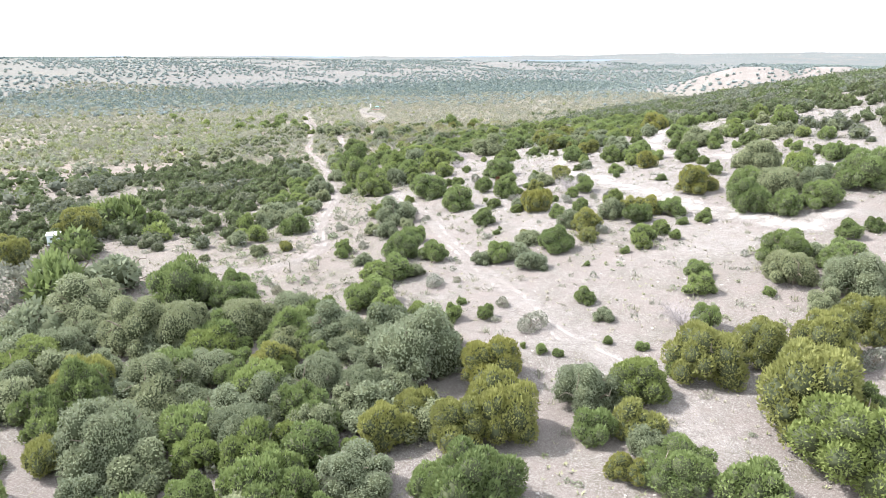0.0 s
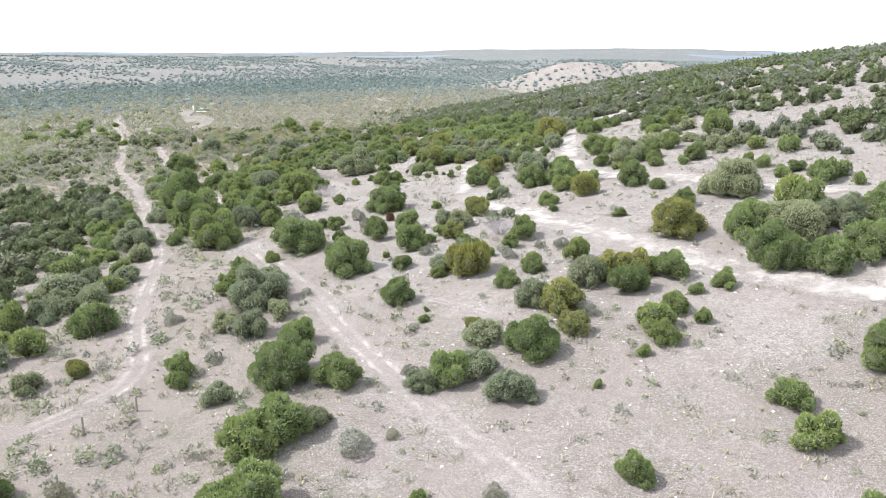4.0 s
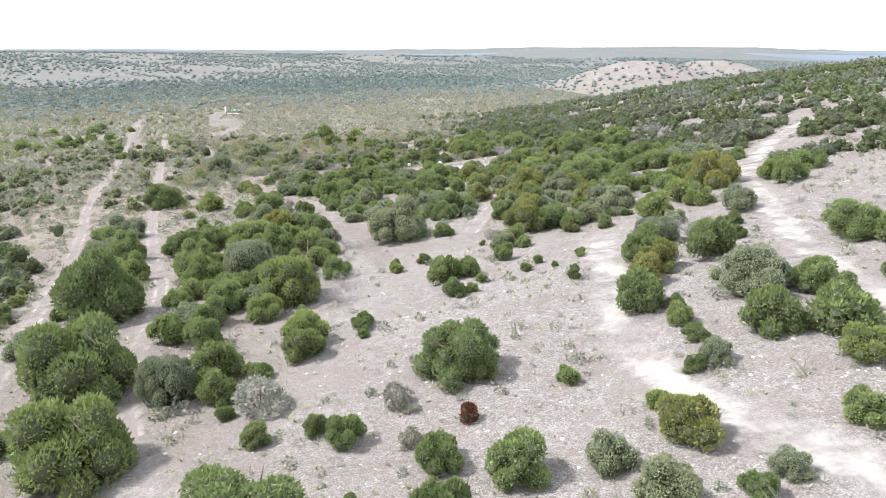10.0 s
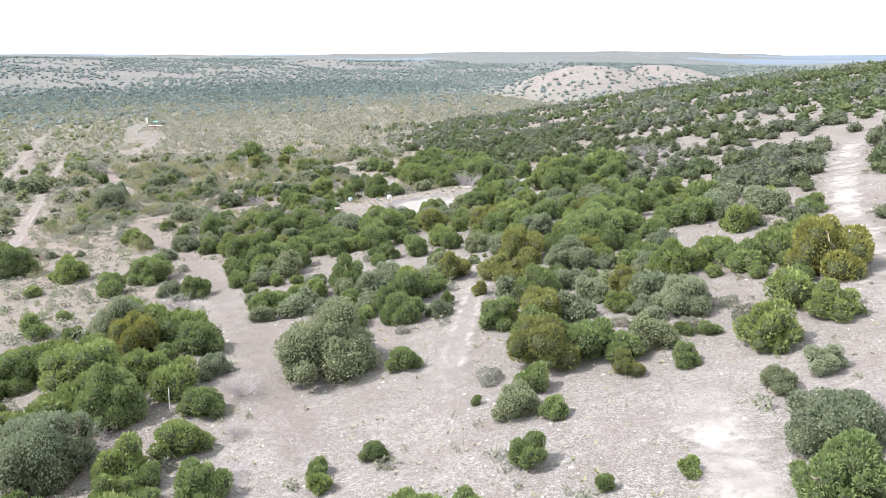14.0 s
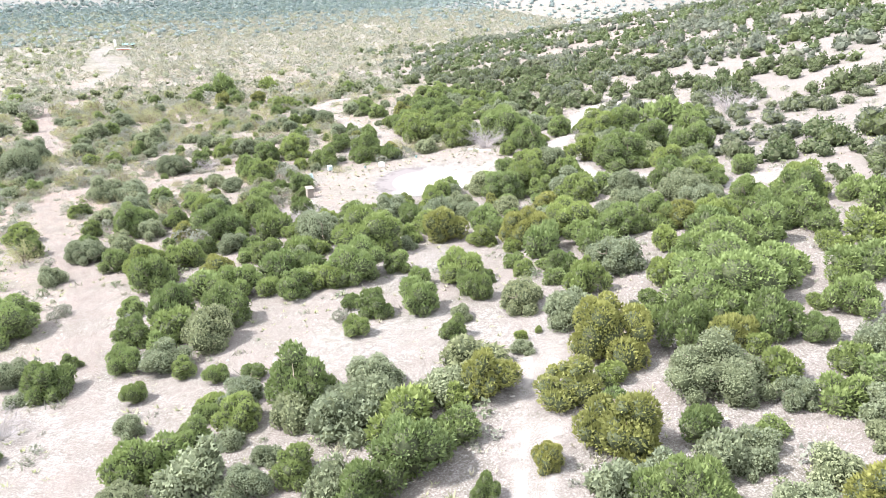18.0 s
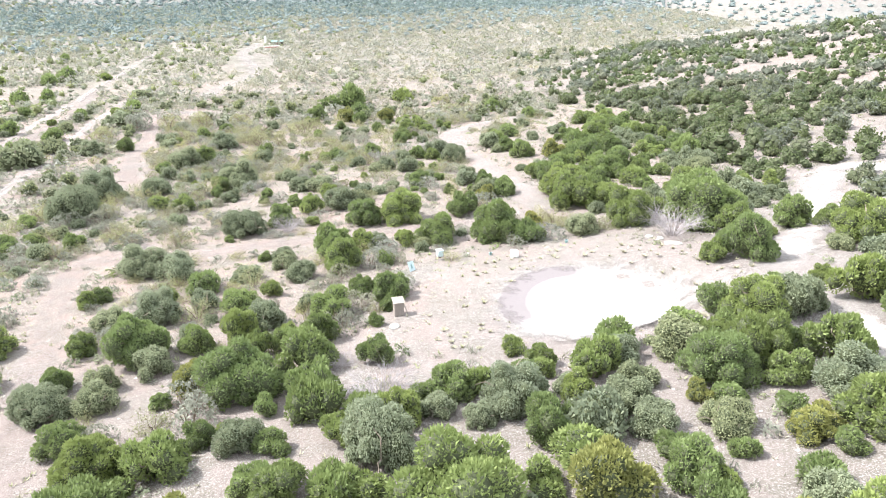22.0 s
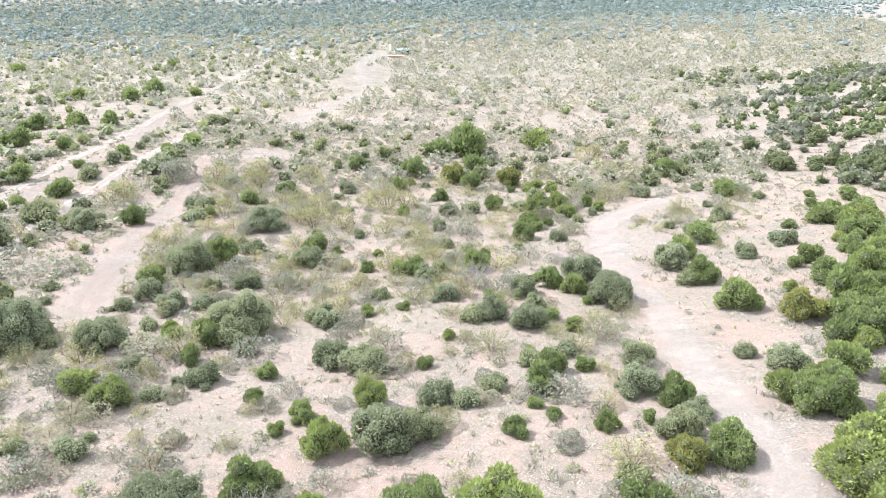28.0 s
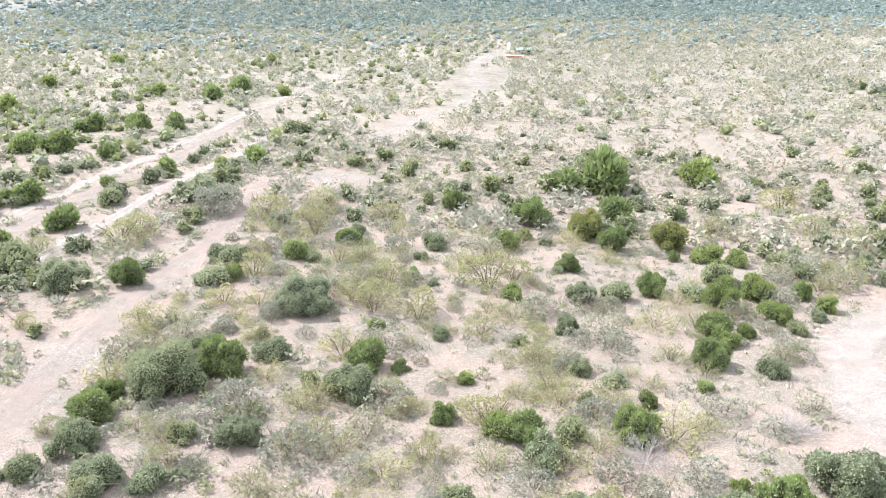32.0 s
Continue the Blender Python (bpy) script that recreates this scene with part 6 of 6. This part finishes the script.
def blue_board():
    b = stand("leaning_board", 24.8, 273.4, 40, "pale blue board leaning on a stake", "board")
    part("panel", box_mesh("panel", (0.75, 0.04, 1.05), m_bluetub, (0, 0, 0.5), (-24, 0, 0), bevel=0.01), b)
    part("emblem", box_mesh("emblem", (0.2, 0.012, 0.42), m_teal, (0, -0.025, 0.5), (-24, 0, 0)), b, "dark teal mark on the board")
    part("stake", stick_mesh("stake", (0, 0.62, -0.1), (0, 0.22, 0.85), 0.025, 0.02, m_cedar, 5), b)


def white_drum():
    d = stand("white_tank", 35.5, 274.0, 15, "square white plastic tank on the pond bank", "tank")
    part("body", box_mesh("body", (0.75, 0.7, 0.8), m_white, (0, 0, 0.38), bevel=0.09), d)
    part("cap", mesh_from("cap", *limb([(0.1, 0, 0.77), (0.1, 0, 0.82), (0.1, 0, 0.86)], (0.16, 0.16, 0.14), 10), m_white), d)


def bucket(x, y, turn, size):
    d = stand("bucket", x, y, turn, "small teal plastic bucket standing on dry ground", "bucket", "buckets near the pond")
    part("pail", mesh_from("pail", *limb([(0, 0, -0.02), (0, 0, 0.2 * size), (0, 0, 0.42 * size)], (0.17 * size, 0.19 * size, 0.22 * size), 12), m_teal), d)
    part("rim", mesh_from("rim", *limb([(0, 0, 0.40 * size), (0, 0, 0.42 * size), (0, 0, 0.45 * size)], (0.235 * size, 0.25 * size, 0.2 * size), 12), m_bluetub), d)
    part("bail", stick_mesh("bail", (-0.2 * size, 0, 0.43 * size), (0.12 * size, 0.1 * size, 0.5 * size), 0.012, 0.012, m_steel, 4), d)


def slab(x, y, turn, a, b):
    """A flat white limestone slab, lying on the bank."""
    bm = bmesh.new()
    r = np.random.default_rng(int(x * 10))
    ring = [(a * math.cos(t) * r.uniform(0.85, 1.1), b * math.sin(t) * r.uniform(0.85, 1.1)) for t in np.linspace(0, 6.28, 10, endpoint=False)]
    for z, k in ((-0.1, 1.0), (0.16, 1.0), (0.22, 0.88)):
        for p in ring:
            bm.verts.new((p[0] * k, p[1] * k, z + r.uniform(-0.02, 0.02)))
    bmesh.ops.convex_hull(bm, input=bm.verts[:])
    me = bpy.data.meshes.new("limestone_slab")
    bm.to_mesh(me)
    bm.free()
    me.materials.append(m_stone)
    s = tagged(new("limestone_slab", me), "flat white limestone slab beside a brush pile", "stone slab", "slabs by the brush pile")
    s.location, s.rotation_euler = (x, y, at(x, y)), (radians(4), 0, radians(turn))


def post(x, y, tall, mat, label, lean=0.0, thick=0.06):
    p = stand("fence_post", x, y, dice.uniform(0, 360), label, "fence post", "posts")
    part("shaft", stick_mesh("shaft", (0, 0, -0.2), (lean * tall, 0, tall), thick, thick * 0.8, mat, 6), p)
    part("top_cap", mesh_from("top_cap", *limb([(lean * tall, 0, tall - 0.04), (lean * tall, 0, tall), (lean * tall, 0, tall + 0.03)], (thick * 0.95, thick * 0.9, thick * 0.3), 6), mat), p)


def rail_fence():
    """Two steel uprights and a sagging rail by the pond bank."""
    f = stand("rail_fence", 53.6, 258.2, 4, "short rusty pipe fence with a low rail", "fence")
    part("upright", stick_mesh("upright", (-0.95, 0, -0.2), (-0.95, 0, 1.15), 0.05, 0.05, m_steel), f)
    part("upright", stick_mesh("upright", (0.95, 0, -0.2), (0.95, 0, 1.2), 0.05, 0.05, m_steel), f)
    part("rail", stick_mesh("rail", (-0.95, 0, 0.55), (0.95, 0, 0.6), 0.03, 0.03, m_steel), f)
    part("rail", stick_mesh("rail", (-0.95, 0, 0.25), (0.95, 0, 0.28), 0.03, 0.03, m_steel), f)


def ranch_house():
    h = stand("ranch_house", -45.2, 612, 8, "low brown ranch house with a teal metal roof", "house")
    h.scale = (0.64, 0.64, 0.7)
    part("wall", box_mesh("wall", (9.5, 5.5, 2.5), m_brick, (0, 0, 1.2), bevel=0.03), h)
    for s in (-1, 1):
        part("roof", box_mesh("roof", (11.0, 3.9, 0.12), m_tealroof, (0, s * 1.75, 2.95), (-s * 17, 0, 0), bevel=0.02), h, "teal sheet-metal roof")
    for dx in (-4.9, 4.9):
        part("gable", mesh_from("gable", [(dx * 0.968, -2.7, 2.4), (dx * 0.968, 2.7, 2.4), (dx * 0.968, 0, 3.3), (dx * 0.95, -2.7, 2.4), (dx * 0.95, 2.7, 2.4), (dx * 0.95, 0, 3.3)],
                                [(0, 1, 2), (5, 4, 3), (0, 2, 5), (0, 5, 3), (1, 4, 5), (1, 5, 2)], m_brick), h)
    for dx in (-4.4, -1.5, 1.5, 4.4):
        part("porch_post", stick_mesh("porch_post", (dx, -3.3, -0.2), (dx, -3.3, 2.5), 0.08, 0.08, m_white), h)
    for dx in (-3.0, 3.0):
        part("window", box_mesh("window", (1.4, 0.06, 1.1), m_dark, (dx, -2.78, 1.5)), h)
    part("door", box_mesh("door", (0.95, 0.06, 2.05), m_white, (0, -2.78, 1.02)), h)
    t = stand("silo", -52.5, 614, 0, "slim white storage silo beside the ranch house", "silo")
    part("tank", mesh_from("tank", *limb([(0, 0, -0.1), (0, 0, 2.0), (0, 0, 3.8)], (0.6, 0.6, 0.6), 14), m_white), t)
    part("cone_top", mesh_from("cone_top", *limb([(0, 0, 3.75), (0, 0, 4.1), (0, 0, 4.4)], (0.65, 0.4, 0.05), 14), m_white), t)
    c = stand("stock_trailer", -45.5, 594, 3, "long white stock trailer with a red side", "trailer")
    c.scale = (0.78, 0.78, 0.7)
    part("bed", box_mesh("bed", (9.0, 2.2, 0.7), m_redpaint, (0, 0, 0.95), bevel=0.04), c, "faded red side boards")
    part("canopy", box_mesh("canopy", (9.6, 2.4, 0.35), m_white, (0, 0, 1.5), bevel=0.06), c, "white top")
    for dx in (-1.2, -0.2, 2.6):
        for s in (-1, 1):
            part("wheel", mesh_from("wheel", *limb([(dx, s * 1.0, 0.38), (dx, s * 1.1, 0.38), (dx, s * 1.2, 0.38)], (0.4, 0.4, 0.34), 12), m_dark), c)


def utility_pole(x, y):
    p = stand("utility_pole", x, y, 30, "dark wooden utility pole with a crossarm", "utility pole", "utility poles")
    part("mast", stick_mesh("mast", (0, 0, -0.5), (0, 0, 9.5), 0.17, 0.12, m_cedar), p)
    part("crossarm", box_mesh("crossarm", (2.2, 0.12, 0.14), m_cedar, (0, 0.17, 8.9), bevel=0.01), p)
    for dx in (-0.95, 0, 0.95):
        part("insulator", mesh_from("insulator", *limb([(dx, 0.17, 8.95), (dx, 0.17, 9.05), (dx, 0.17, 9.2)], (0.05, 0.07, 0.04), 8), m_white), p)


booth()
hunting_blind()
feeder()
blue_board()
white_drum()
bucket(33.2, 275.6, 20, 0.75)
bucket(41.6, 277.2, 70, 0.8)
slab(50.0, 275.4, 20, 0.5, 0.32)
slab(50.8, 274.3, 60, 0.45, 0.35)
slab(51.4, 271.9, -18, 0.9, 0.4)
slab(23.3, 258.9, 30, 0.5, 0.4)
post(2.3, 181.7, 1.7, m_white, "leaning white metal marker post", 0.12, 0.035)
post(39.2, 253.0, 1.1, m_white, "slim white post on the pond bank", 0.02, 0.03)
for px, py, h in ((-26.5, 84.6, 1.5), (-24.9, 85.9, 1.4), (-18.0, 87.0, 1.3), (-14.8, 89.2, 1.2)):
    post(px, py, h, m_cedar, "old grey cedar fence post in dry grass", 0.05, 0.09)
rail_fence()
ranch_house()
utility_pole(-131.0, 547.7)
utility_pole(-36.0, 628)
